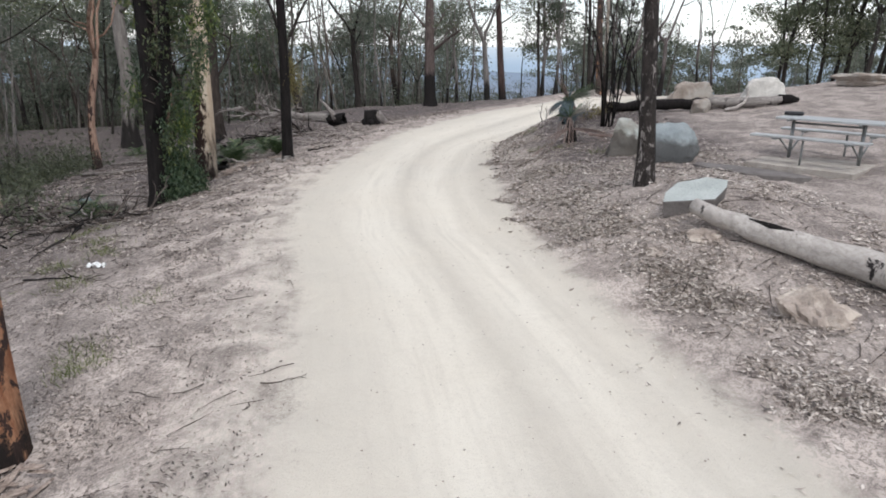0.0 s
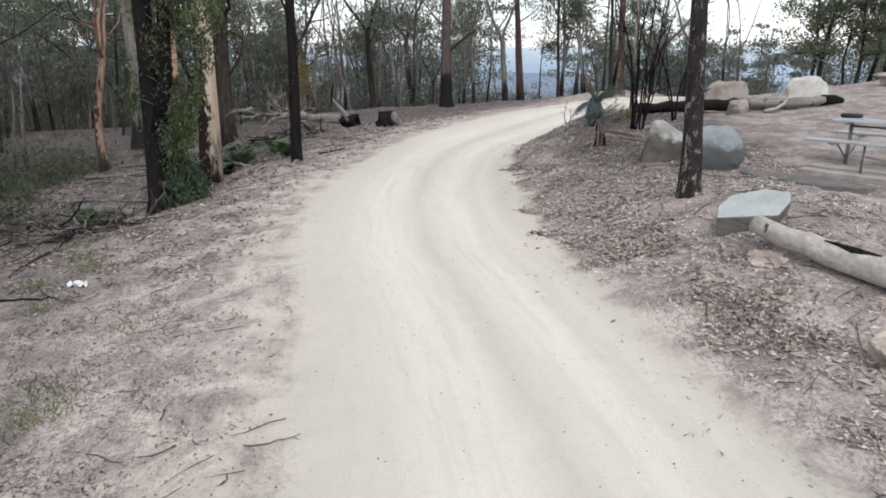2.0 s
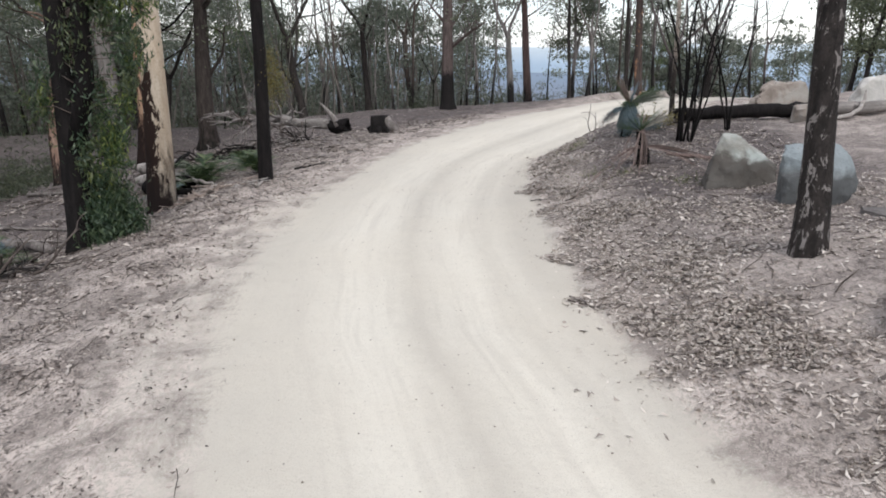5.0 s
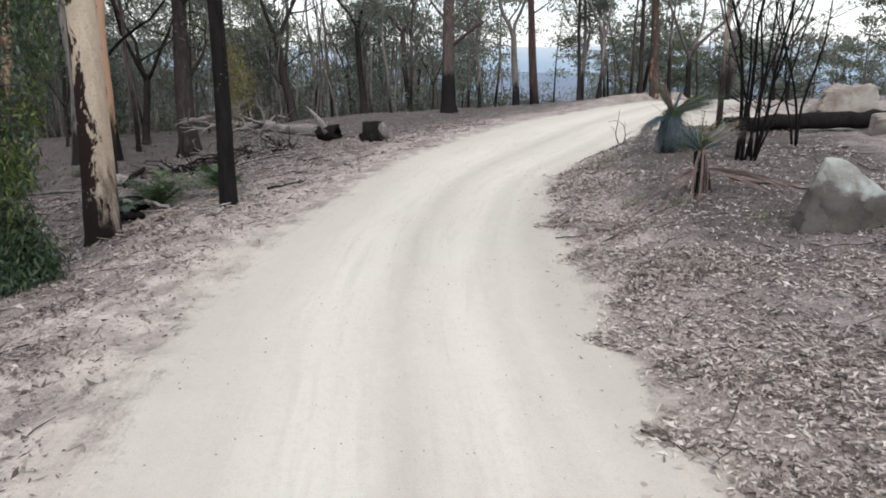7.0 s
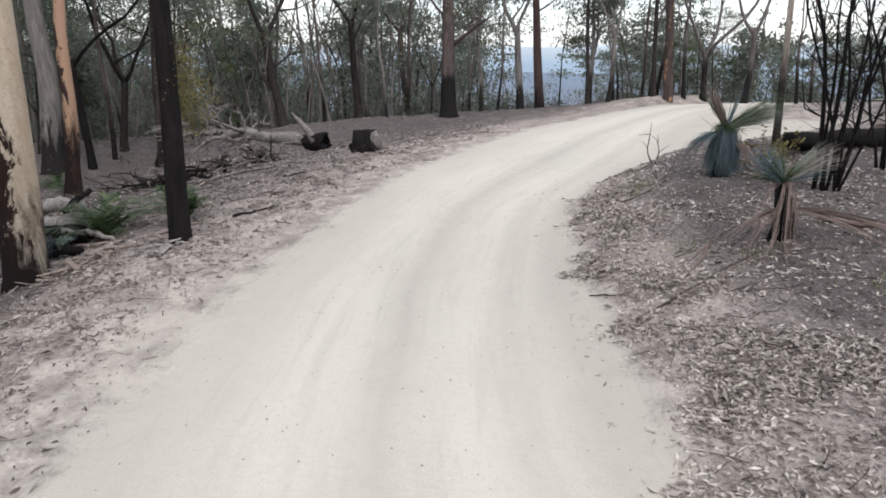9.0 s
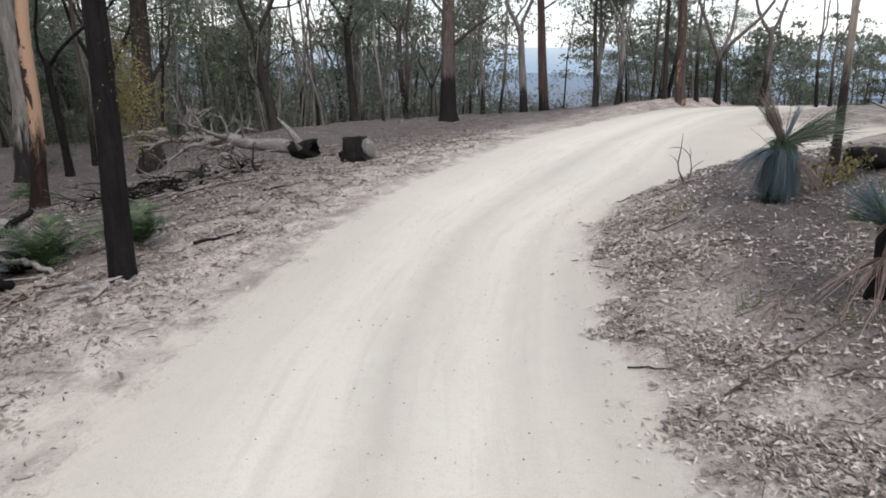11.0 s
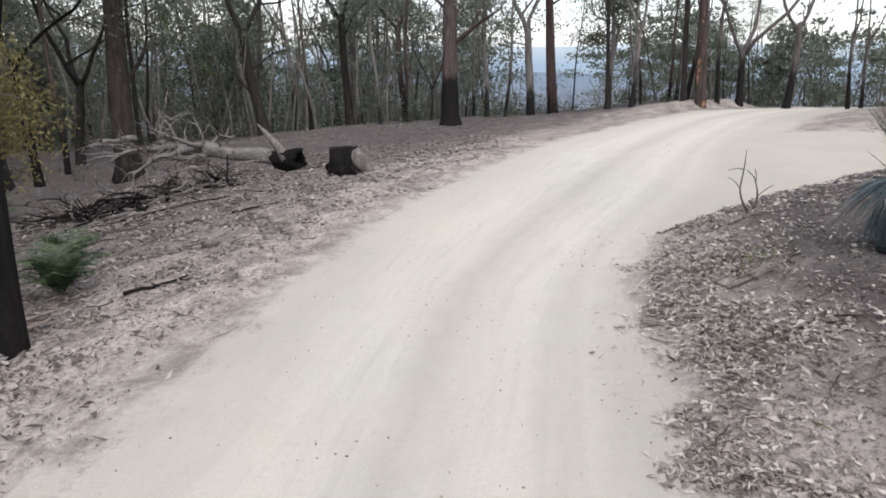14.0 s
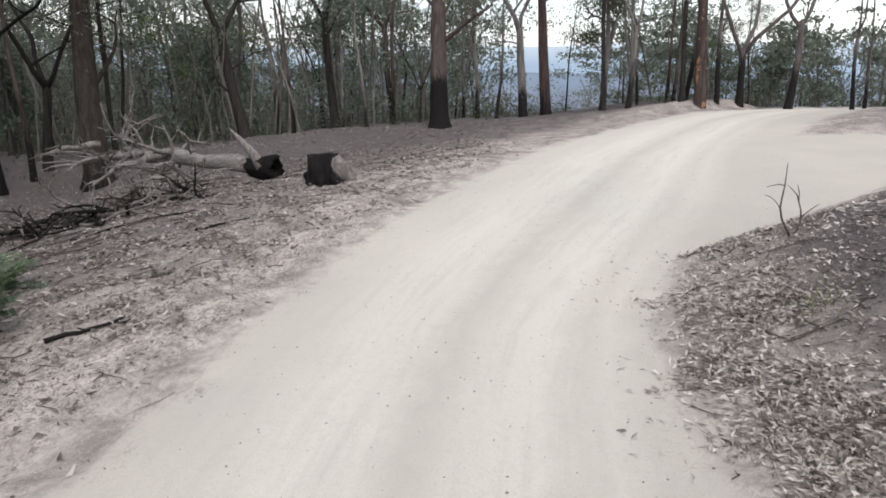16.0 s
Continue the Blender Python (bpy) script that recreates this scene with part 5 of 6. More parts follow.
def grass_tree_low():
    rng = np.random.default_rng(32)
    root = empty("grass_tree", Matrix.Translation(at(3.60, 15.92, -0.05)), "low grass tree with dry pinkish fronds hanging down the bank", "grass tree")
    s = Shape()
    s.tube([(0, 0.05, -0.1), (-0.02, 0, 0.30), (-0.10, -0.02, 0.66)], [0.16, 0.10, 0.06], 12, 0.12, rng)
    part("trunk", s, M_CHAR, root)
    neck = np.array((-0.10, -0.02, 0.66))
    for k in range(8):
        bundle(root, "tuft", (M_FROND, M_LEAF_FRESH)[k % 4 == 3], rng, arch(neck, rng.uniform(0, 6.28), rng.uniform(0.8, 2.2), rng.uniform(0.3, 0.45), 0.35), 22, 0.018, 0.009, "green leaf tuft")
    for heading, rise, ln, mat, k in ((3.0, 1.5, 0.62, M_SKIRT, 40), (2.7, 0.9, 0.60, M_SKIRT, 40), (3.5, 0.8, 0.52, M_SKIRT, 34), (3.2, 0.4, 0.5, M_FROND, 26), (2.2, 2.0, 0.62, M_SKIRT, 30), (0.15, 0.95, 0.85, M_PALEDRY, 42), (-0.05, 0.75, 0.80, M_PALEDRY, 36), (0.3, 1.2, 0.7, M_PALEGREEN, 30), (0.0, 0.5, 0.6, M_SKIRT, 26), (1.4, 1.6, 0.6, M_FROND, 26)):
        bundle(root, "tuft", mat, rng, arch(neck, heading, rise, ln * 0.95, 0.22), int(k * 1.2), 0.022, 0.008, "fan of narrow blades", 2.2)
    # dry fronds: a few thin strands down the bank, stiff sheaves aside
    o = np.array(root.location)
    for dx, k in ((-0.03, 18), (-0.11, 14), (0.07, 8), (-0.19, 9), (-0.42, 8), (0.02, 14), (0.11, 8)):
        dy = rng.uniform(-0.30, -0.16)
        path = [neck, neck + (0.35 * dx, dy * 0.7, rng.uniform(0.0, 0.06)), neck + (0.7 * dx + rng.normal(0, 0.025), dy, -0.27), neck + (0.9 * dx + rng.normal(0, 0.03), dy * 1.1, -0.54)]
        for step in (0.9, 1.7, 2.6):
            q = np.array((neck[0] + dx * (1 + 0.35 * step) - 0.04 * step + rng.normal(0, 0.05), dy * 1.1 - 0.22 * step, 0.0))
            q[2] = float(ground_z(o[0] + q[0], o[1] + q[1])) - o[2] + 0.03
            path.append(q)
        bundle(root, "dry_frond", M_DRY, rng, path, k, 0.013, 0.006, "dry pinkish-brown hanging frond", 1.8)
    for heading, rise, ln, sag, k, mat in ((-0.42, 0.05, 1.5, 0.26, 26, M_DRY), (-0.66, 0.02, 1.2, 0.34, 20, M_DRY), (-0.20, 0.12, 1.1, 0.32, 16, M_PALEDRY), (3.45, 0.0, 0.8, 0.5, 20, M_DRY), (3.8, 0.0, 0.7, 0.6, 18, M_DRY)):
        bundle(root, "dry_frond", mat, rng, arch(neck + (0.06, 0, -0.26), heading, rise, ln, sag), k, 0.013, 0.011, "stiff dry frond lying out from the crown", 1.6)
    return root


def cycad(seed, x, y, size=0.8, mat=M_FROND, label="dark green burrawang cycad with arching fronds", fronds=15, low=0.25):
    """Arching fronds with two rows of leaflets."""
    rng = np.random.default_rng(seed)
    root = empty("cycad", Matrix.Translation(at(x, y, -0.02)), label, "cycad", "cycads")
    for j in range(fronds):
        a, e = 6.283 * j / fronds + rng.uniform(-0.2, 0.2), rng.uniform(low, 1.35)
        d = np.array((math.cos(a) * math.cos(e), math.sin(a) * math.cos(e), math.sin(e)))
        ln = size * rng.uniform(0.8, 1.15)
        ts = np.linspace(0, 1, 26)
        line = d * ln * ts[:, None] - np.array((0, 0, 1)) * 0.45 * ln * (ts ** 2)[:, None]
        s = Shape()
        s.tube(line[::5], np.linspace(0.010, 0.004, 6), 4, 0, None, False)
        side = np.cross(d, (0, 0, 1.0))
        side /= np.linalg.norm(side) + 1e-9
        q = []
        for i in range(3, 26):
            l = 0.20 * size / 0.8 * (1 - 0.6 * abs(ts[i] - 0.4))
            fwd = line[i] - line[i - 1]
            fwd = fwd / np.linalg.norm(fwd)
            for sg in (-1, 1):
                tip = line[i] + (side * sg * 0.8 + fwd * 0.55 + np.array((0, 0, rng.uniform(-0.35, 0.1)))) * l
                q.append([line[i] - fwd * 0.008, line[i] + fwd * 0.010, tip + fwd * 0.004, tip - fwd * 0.004])
        s.quads(np.array(q))
        tagged(part("frond", s, mat, root, "", False), kind="stuff")
    return root


grass_tree_tall()
grass_tree_low()
cycad(41, -6.30, 20.2, 1.25, low=0.65, fronds=24)
cycad(42, -5.0, 20.6, 0.95, low=0.9, fronds=20)
cycad(43, -6.9, 19.5, 0.8, M_SKIRT, "dull grey-green cycad beside burnt logs")
cycad(44, -5.85, 22.2, 0.95, low=0.5)
cycad(45, -7.9, 14.4, 1.0, M_FROND, "dark green cycad in the shade of the trees")
cycad(46, -8.6, 15.6, 0.75, M_SKIRT, "grey-green cycad among dead branches")
cycad(47, -14.0, 31.5, 0.9)
cycad(48, -16.0, 34.0, 0.9)
cycad(49, -6.9, 16.6, 0.7, M_SKIRT, "grey-green cycad beside a leafy trunk")


def vine_tree():
    """A dark trunk wrapped in leafy regrowth from foot to crown."""
    rng = np.random.default_rng(51)
    root = empty("leafy_tree", Matrix.Translation(at(-6.42, 15.0, -0.05)), "dark double-stemmed gum wrapped in hanging green leaves", "tree")
    s = Shape()
    h = np.array([-0.3, 0, 0.3, 1.2, 2.5, 4, 6, 9, 12])
    s.tube(np.stack([rng.normal(0, 0.015, 9), GROVE_LEAN * h + rng.normal(0, 0.02, 9), h], 1), np.interp(h, [-0.3, 0.3, 4, 12], [0.36, 0.27, 0.23, 0.08]), 14, 0.05, rng)
    part("trunk", s, M_CHAR, root)
    s = Shape()
    s.tube([(0.1, 0, 1.8), (0.42, 0.05, 2.9), (0.55, 0.05, 4.5), (0.75, 0.1, 7), (0.95, 0.1, 10)], [0.14, 0.15, 0.13, 0.10, 0.04], 12, 0.04, rng)
    part("second_stem", s, M_CHAR, root)
    groups = {"dark": [], "olive": [], "fresh": []}
    for k in range(190):
        z = rng.uniform(0.12, 1.0) if k < 55 else rng.uniform(0.9, 6.5)
        wide = np.interp(z, [0, 0.4, 0.9, 1.4, 2.2, 3.0, 4.0, 6.5], [0.60, 0.75, 0.55, 0.45, 0.60, 1.0, 1.25, 1.3])
        u = rng.random() ** 0.8
        c = np.array((0.26 + u * wide, rng.normal(-0.10, 0.18) + GROVE_LEAN * z, z))
        if rng.random() < 0.12 and z > 2.2:
            c[0] = rng.uniform(-0.40, -0.2)
        line = np.array([(0.1 + 0.05 * z, 0, z - 0.1), 0.5 * c + 0.5 * np.array((0.12 + 0.05 * z, 0, z + 0.12)), c + (0.04, 0, 0.06)])
        tw = Shape()
        tw.tube(line, [0.011, 0.008, 0.004], 4, 0, None, False)
        part("twig", tw, M_BROWN, root)
        size = rng.uniform(0.07, 0.15)
        pile = c + rng.normal(0, 1, (int(rng.integers(60, 130)), 3)) * size * np.array((1, 1, 1.5))
        kind = "dark" if z < 1.0 or rng.random() < 0.35 else "fresh" if (u > 0.55 or c[0] < 0.05) and rng.random() < 0.65 else "olive"
        groups[kind].append(pile)
    for name, kind, mat, label in (("lower_leaves", "dark", M_LEAF_DARK, "dense dark green hanging leaves"), ("leaves", "olive", M_LEAF_OLIVE, "dull green hanging leaves"), ("upper_leaves", "fresh", M_LEAF_FRESH, "yellow-green fresh hanging leaves")):
        c = np.concatenate(groups[kind])
        c = c[c[:, 2] > 0.05]
        s = Shape()
        s.quads(leaf_quads(rng, c, 0.12, 0.030, 0.9))
        tagged(part(name, s, mat, root, label), kind="stuff")
    return root


M_LEAF_DARK = leaf_material("dark_regrowth_leaves", (0.026, 0.050, 0.028), (0.052, 0.088, 0.046), (0.12, 0.155, 0.075), 0.3)
M_LEAF_OLIVE = leaf_material("dull_regrowth_leaves", (0.022, 0.038, 0.018), (0.058, 0.082, 0.034), (0.15, 0.17, 0.075), 0.35)
vine_tree()


def burnt_shrub(seed, x, y, stems, tall, label, mat=M_CHAR, spread=0.35, sprigs=3):
    rng = np.random.default_rng(seed)
    root = empty("burnt_shrub", Matrix.Translation(at(x, y, -0.08)), label, "shrub", "burnt shrubs")
    for _ in range(stems):
        a = rng.uniform(0, 6.28)
        s = Shape()
        line = bend(rng, (0.14 * math.cos(a), 0.14 * math.sin(a), 0), (spread * math.cos(a), spread * math.sin(a), 1), tall * rng.uniform(0.7, 1.1), 9, 0.07)
        r = rng.uniform(0.016, 0.032) * tall / 4
        s.tube(line, np.linspace(r, r * 0.25, 10), 7, 0.04, rng)
        for j in range(2, 9):
            for _k in range(sprigs):
                b = rng.uniform(0, 6.28)
                sub = bend(rng, line[j], (math.cos(b), math.sin(b), rng.uniform(0.3, 1.4)), tall * rng.uniform(0.10, 0.26), 4, 0.22, 0.05)
                s.tube(sub, np.linspace(r * 0.32, r * 0.10, 5), 4, 0, None, False)
                for q in sub[2:4]:
                    b = rng.uniform(0, 6.28)
                    tw = bend(rng, q, (math.cos(b), math.sin(b), 0.8), tall * 0.07, 2, 0.25)
                    s.tube(tw, np.linspace(r * 0.14, r * 0.06, 3), 3, 0, None, False)
        part("stem", s, mat, root)
    return root


burnt_shrub(65, 4.80, 17.45, 10, 4.4, "burnt many-stemmed shrub with bare black twigs", spread=0.04, sprigs=2)
burnt_shrub(62, 6.0, 18.2, 3, 3.4, "bare blackened shrub behind the grass trees", spread=0.2, sprigs=2)


def leafy_sprig(seed, x, y, tall, label):
    """A low shrub of a few thin stems with sparse yellowing leaves."""
    rng = np.random.default_rng(seed)
    root = empty("sprig", Matrix.Translation(at(x, y, -0.03)), label, "shrub", "leafy sprigs")
    tips = []
    for k in range(7):
        a = rng.uniform(0, 6.28)
        line = bend(rng, (0, 0, 0), (0.7 * math.cos(a), 0.7 * math.sin(a), 1), tall * rng.uniform(0.7, 1.2), 6, 0.18, -0.03)
        s = Shape()
        s.tube(line, np.linspace(0.008, 0.003, 7), 5, 0, None, False)
        part("stem", s, M_TWIG, root)
        tips += list(line[2:])
    s = Shape()
    c = np.repeat(np.array(tips), 5, axis=0)
    s.quads(leaf_quads(rng, c + rng.normal(0, 0.05, c.shape), 0.07, 0.032, 0.2))
    tagged(part("leaves", s, M_LEAF_YELLOW, root, "sparse yellowing leaves"), kind="stuff")
    return root


leafy_sprig(66, 4.55, 19.0, 0.55, "low sprig of yellowing leaves beside a charred log")
leafy_sprig(67, 5.0, 19.2, 0.5, "low leafy sprig against a charred log")


def forked_twig():
    rng = np.random.default_rng(63)
    root = empty("bare_twig", Matrix.Translation(at(3.60, 21.03, -0.05)), "small bare forked twig standing at the road edge", "twig")
    for way, ln, mid in (((-0.5, 0, 1), 0.85, 0.35), ((0.55, 0.1, 0.75), 0.62, 0.5)):
        s = Shape()
        line = bend(rng, (0, 0, 0), way, ln, 7, 0.16, 0.08)
        s.tube(line, np.linspace(0.016, 0.004, 8), 6, 0.05, rng)
        for q in (line[3], line[5]):
            sub = bend(rng, q, (rng.uniform(-0.6, 0.6), rng.uniform(-0.4, 0.4), 0.8), 0.24, 3, 0.25)
            s.tube(sub, np.linspace(0.007, 0.003, 4), 4, 0, None, False)
        part("stem", s, M_TWIG, root)
    return root


forked_twig()


# ---- stump, fallen tree, dead wood ----
def stump():
    rng = np.random.default_rng(71)
    root = empty("stump", Matrix.Translation(at(-2.85, 28.4, 0)), "charred black hollow tree stump with spreading roots", "stump")
    s = Shape()
    k = 20
    a = np.linspace(0, 6.283, k, endpoint=False)
    rings, faces = [], []
    for z, r in ((-0.15, 0.46), (0.06, 0.40), (0.25, 0.35), (0.62, 0.33)):
        rr = r * (1 + 0.08 * np.sin(a * 5 + z) + rng.normal(0, 0.02, k))
        zz = z + (0.02 * np.sin(a * 2 + 1) + rng.normal(0, 0.012, k) if z > 0.5 else 0 * a)
        rings.append(np.stack([rr * np.cos(a), rr * np.sin(a), zz], 1))
    rings.append(rings[-1] * np.array((0.72, 0.72, 1)) + np.array((0, 0, -0.03)))
    rings.append(rings[-1] * np.array((0.8, 0.8, 0)) + np.array((0, 0, 0.25)))
    for i in range(len(rings) - 1):
        faces += [(i * k + j, i * k + (j + 1) % k, (i + 1) * k + (j + 1) % k, (i + 1) * k + j) for j in range(k)]
    faces.append(tuple(range((len(rings) - 1) * k, len(rings) * k)))
    s.add(np.concatenate(rings), faces)
    part("bole", s, M_CHAR, root)
    for turn, ln in ((-0.25, 0.85), (0.35, 0.8), (-0.8, 0.62), (-1.5, 0.5), (2.6, 0.45)):
        s = Shape()
        d = np.array((math.cos(turn), math.sin(turn), 0))
        s.tube([d * 0.22 + (0, 0, 0.50 if abs(turn) < 0.4 else 0.22), d * 0.50 + (0, 0, 0.20 if abs(turn) < 0.4 else 0.10), d * ln + (0, 0, -0.06)], [0.19, 0.16, 0.05] if abs(turn) < 0.4 else [0.12, 0.10, 0.03], 10, 0.08, rng)
        part("root", s, M_DEAD if abs(turn) < 0.4 else M_CHAR, root)
    return root


stump()


def fallen_tree():
    """A dead tree lying away from the road: hollow charred butt, grey trunk, a heap of bare branches."""
    rng = np.random.default_rng(72)
    o = at(-4.35, 30.1, 0)
    root = empty("fallen_tree", Matrix.Translation(o), "dead grey fallen tree with a hollow charred butt and bare branches", "log")
    s = Shape()
    k, a = 18, np.linspace(0, 6.283, 18, endpoint=False)
    ax, u = np.array((-0.95, 0.3, 0.02)), np.array((0.3, 0.95, 0))
    rings = []
    for t, r in ((0.75, 0.22), (0.35, 0.27), (0.0, 0.33), (-0.03, 0.25), (0.3, 0.18), (0.55, 0.02)):
        rr = r * (1 + rng.normal(0, 0.17, k))
        rings.append(np.array((0, 0, 0.26)) + ax * (t + rng.normal(0, 0.05, k)[:, None]) + rr[:, None] * (np.cos(a)[:, None] * u + np.sin(a)[:, None] * np.array((0, 0, 1.0))))
    faces = [(i * k + j, i * k + (j + 1) % k, (i + 1) * k + (j + 1) % k, (i + 1) * k + j) for i in range(5) for j in range(k)]
    s.add(np.concatenate(rings), faces)
    part("butt", s, M_CHAR, root, "hollow charred butt")
    line = np.array([ax * t + (0, 0, 0.30 + dz) for t, dz in ((0.6, 0), (1.3, 0.03), (2.1, -0.02), (3.0, 0.05), (3.9, 0.0), (4.6, 0.15))])
    s = Shape()
    s.tube(line, [0.20, 0.21, 0.17, 0.19, 0.14, 0.09], 14, 0.12, rng)
    part("trunk", s, M_DEADLOG, root)
    s = Shape()
    s.tube([ax * 0.35 + (0, -0.1, 0.30), ax * 0.55 + (-0.05, -0.1, 0.62), ax * 0.80 + (-0.1, -0.15, 0.95), ax * 0.95 + (-0.2, -0.15, 1.2)], [0.16, 0.10, 0.06, 0.012], 8, 0.12, rng)
    part("snapped_limb", s, M_DEAD, root, "pale snapped limb")
    for _ in range(20):
        b = line[int(rng.integers(2, 6))] + np.array((rng.normal(0, 0.5), rng.uniform(-1.6, 0.4), rng.uniform(-0.25, 0.12)))
        way = np.array((rng.uniform(-1.3, 0.5), rng.uniform(-1.3, 0.3), rng.uniform(-0.15, 0.18)))
        br = bend(rng, b, way, rng.uniform(0.8, 2.0), 7, 0.20, -0.05)
        br[:, 2] = np.maximum(br[:, 2], ground_z(br[:, 0] + o[0], br[:, 1] + o[1]) - o[2] + 0.03)
        s = Shape()
        r = rng.uniform(0.02, 0.055)
        s.tube(br, np.linspace(r, r * 0.3, 8), 6, 0.05, rng)
        for _k in range(3):
            q = br[int(rng.integers(2, 7))]
            sub = bend(rng, q, (rng.normal(0, 1), rng.normal(0, 1), rng.uniform(0, 0.45)), rng.uniform(0.25, 0.7), 4, 0.25)
            s.tube(sub, np.linspace(r * 0.5, r * 0.15, 5), 4, 0, None, False)
        part("branch", s, M_DEAD if rng.random() < 0.4 else M_TWIG, root)
    for k in range(5):
        b = line[3 + k % 3] + np.array((rng.normal(0, 0.2), -0.1, 0.1))
        br = bend(rng, b, (rng.uniform(-0.7, -0.1), rng.uniform(-1.3, -0.9), rng.uniform(0.0, 0.2)), rng.uniform(1.4, 2.6), 8, 0.16, -0.05)
        br[:, 2] = np.maximum(br[:, 2], ground_z(br[:, 0] + o[0], br[:, 1] + o[1]) - o[2] + 0.05)
        s = Shape()
        s.tube(br, np.linspace(rng.uniform(0.07, 0.11), 0.02, 9), 8, 0.08, rng)
        for q in br[3:8:2]:
            sub = bend(rng, q, (rng.normal(-0.5, 0.8), rng.normal(-0.4, 0.8), rng.uniform(0.1, 0.9)), rng.uniform(0.5, 1.1), 5, 0.25)
            s.tube(sub, np.linspace(0.035, 0.008, 6), 5, 0.05, rng)
        part("branch", s, M_DEAD, root, "silver-grey bare limb")
    for k in range(6):
        up = bend(rng, line[3 + k % 3], (rng.uniform(-0.5, 0.4), rng.uniform(-0.3, 0.2), 1), rng.uniform(0.8, 1.4), 6, 0.28)
        s = Shape()
        s.tube(up, np.linspace(0.06, 0.015, 7), 6, 0.05, rng)
        for _k in range(4):
            q = up[3 + _k % 4]
            sub = bend(rng, q, (rng.normal(0, 1), rng.normal(0, 0.6), 0.6), 0.5, 3, 0.25)
            s.tube(sub, np.linspace(0.025, 0.008, 4), 4, 0, None, False)
        part("branch", s, M_DEAD, root, "upright bare branch")
    return root


fallen_tree()


def branch_heap(seed, x, y, k_all, wide, label, thick=1.0):
    """Dark crooked branches tumbled down the slope from the fallen tree."""
    rng = np.random.default_rng(seed)
    o = at(x, y, 0)
    root = empty("branch_heap", Matrix.Translation(o), label, "branches")
    for k in range(k_all):
        p = wide * np.array((rng.normal(0, 1.25), rng.normal(0, 0.8)))
        p = p + wide * np.array((0.35, 0.55)) * rng.normal(0, 0.8)
        z = float(ground_z(o[0] + p[0], o[1] + p[1])) - o[2] + rng.uniform(0.02, 0.30) * math.exp(-p.dot(p) / 3)
        a = rng.normal(0.6, 0.8) + (math.pi if rng.random() < 0.5 else 0)
        br = bend(rng, (p[0], p[1], z), (math.cos(a), math.sin(a), rng.uniform(-0.10, 0.10)), wide * rng.uniform(0.5, 1.7), 7, 0.26, -0.03)
        br[:, 2] = np.maximum(br[:, 2], ground_z(br[:, 0] + o[0], br[:, 1] + o[1]) - o[2] + 0.02)
        r = rng.uniform(0.014, 0.055) * thick
        s = Shape()
        s.tube(br, np.linspace(r, r * 0.35, 8), 6, 0.08, rng)
        for _k in range(2):
            q = br[int(rng.integers(2, 7))]
            sub = bend(rng, q, (rng.normal(0, 1), rng.normal(0, 1), rng.uniform(0, 0.6)), rng.uniform(0.2, 0.6), 4, 0.3)
            s.tube(sub, np.linspace(r * 0.5, r * 0.15, 5), 4, 0, None, False)
        part("branch", s, (M_CHAR, M_TWIG, M_DEAD, M_DARKBARK)[k % 4], root)
    return root


branch_heap(73, -7.9, 28.3, 110, 1.0, "tangled heap of burnt and grey dead branches on the slope")
branch_heap(74, -7.3, 12.9, 60, 0.75, "low heap of burnt branches and bark on the slope", 0.5)
branch_heap(75, -9.4, 14.6, 40, 0.8, "scattered burnt branches under the trees", 0.6)


def ground_branch(name, seed, a, b, r, mat, label, wander=0.10, twigs=2, lift=0.02):
    """A fallen stick that follows the ground between two spots."""
    rng = np.random.default_rng(seed)
    f = np.linspace(0, 1, 8)
    x, y = np.interp(f, [0, 1], [a[0], b[0]]), np.interp(f, [0, 1], [a[1], b[1]])
    ln = math.hypot(b[0] - a[0], b[1] - a[1])
    x, y = x + rng.normal(0, wander * ln * 0.2, 8), y + rng.normal(0, wander * ln * 0.2, 8)
    z = ground_z(x, y) + r * 0.7 + lift * rng.random(8)
    line = np.stack([x, y, z], 1)
    s = Shape()
    s.tube(line - line[0], np.linspace(r, r * 0.4, 8), 7, 0.06, rng)
    for _ in range(twigs):
        q = line[int(rng.integers(2, 7))] - line[0]
        sub = bend(rng, q, (rng.normal(0, 1), rng.normal(0, 1), 0.15), ln * 0.3, 3, 0.2)
        s.tube(sub, np.linspace(r * 0.5, r * 0.2, 4), 4, 0, None, False)
    ob = new(name, s.mesh(name, mat))
    ob.location = line[0]
    return tagged(ob, label, "branch", "fallen sticks")


ground_branch("fallen_stick", 81, (-3.9, 20.05), (-3.25, 20.35), 0.028, M_BROWN, "short dark fallen stick on the shoulder")
ground_branch("fallen_stick", 82, (1.50, 10.85), (2.25, 10.45), 0.008, M_TWIG, "thin forked twig at the road edge", 0.2)
ground_branch("fallen_stick", 83, (1.60, 15.95), (1.95, 15.75), 0.008, M_GREY, "thin grey twig on the bank")
ground_branch("fallen_branch", 84, (2.15, 15.2), (3.3, 15.75), 0.012, M_TWIG, "long thin brown branch lying on the bank", 0.08)
ground_branch("fallen_branch", 85, (2.3, 15.3), (3.2, 16.6), 0.014, M_PINKWOOD, "pinkish bare branch below the grass tree", 0.08)
ground_branch("fallen_branch", 87, (4.1, 16.2), (5.1, 15.3), 0.035, M_PINKWOOD, "pinkish brown fallen limb behind a boulder", 0.05, 1)
ground_branch("fallen_stick", 88, (2.1, 14.8), (2.7, 14.1), 0.008, M_TWIG, "thin dark twig on the leafy bank")
ground_branch("fallen_stick", 89, (-1.15, 4.9), (-0.75, 5.05), 0.006, M_TWIG, "thin dark twig on the dusty shoulder")
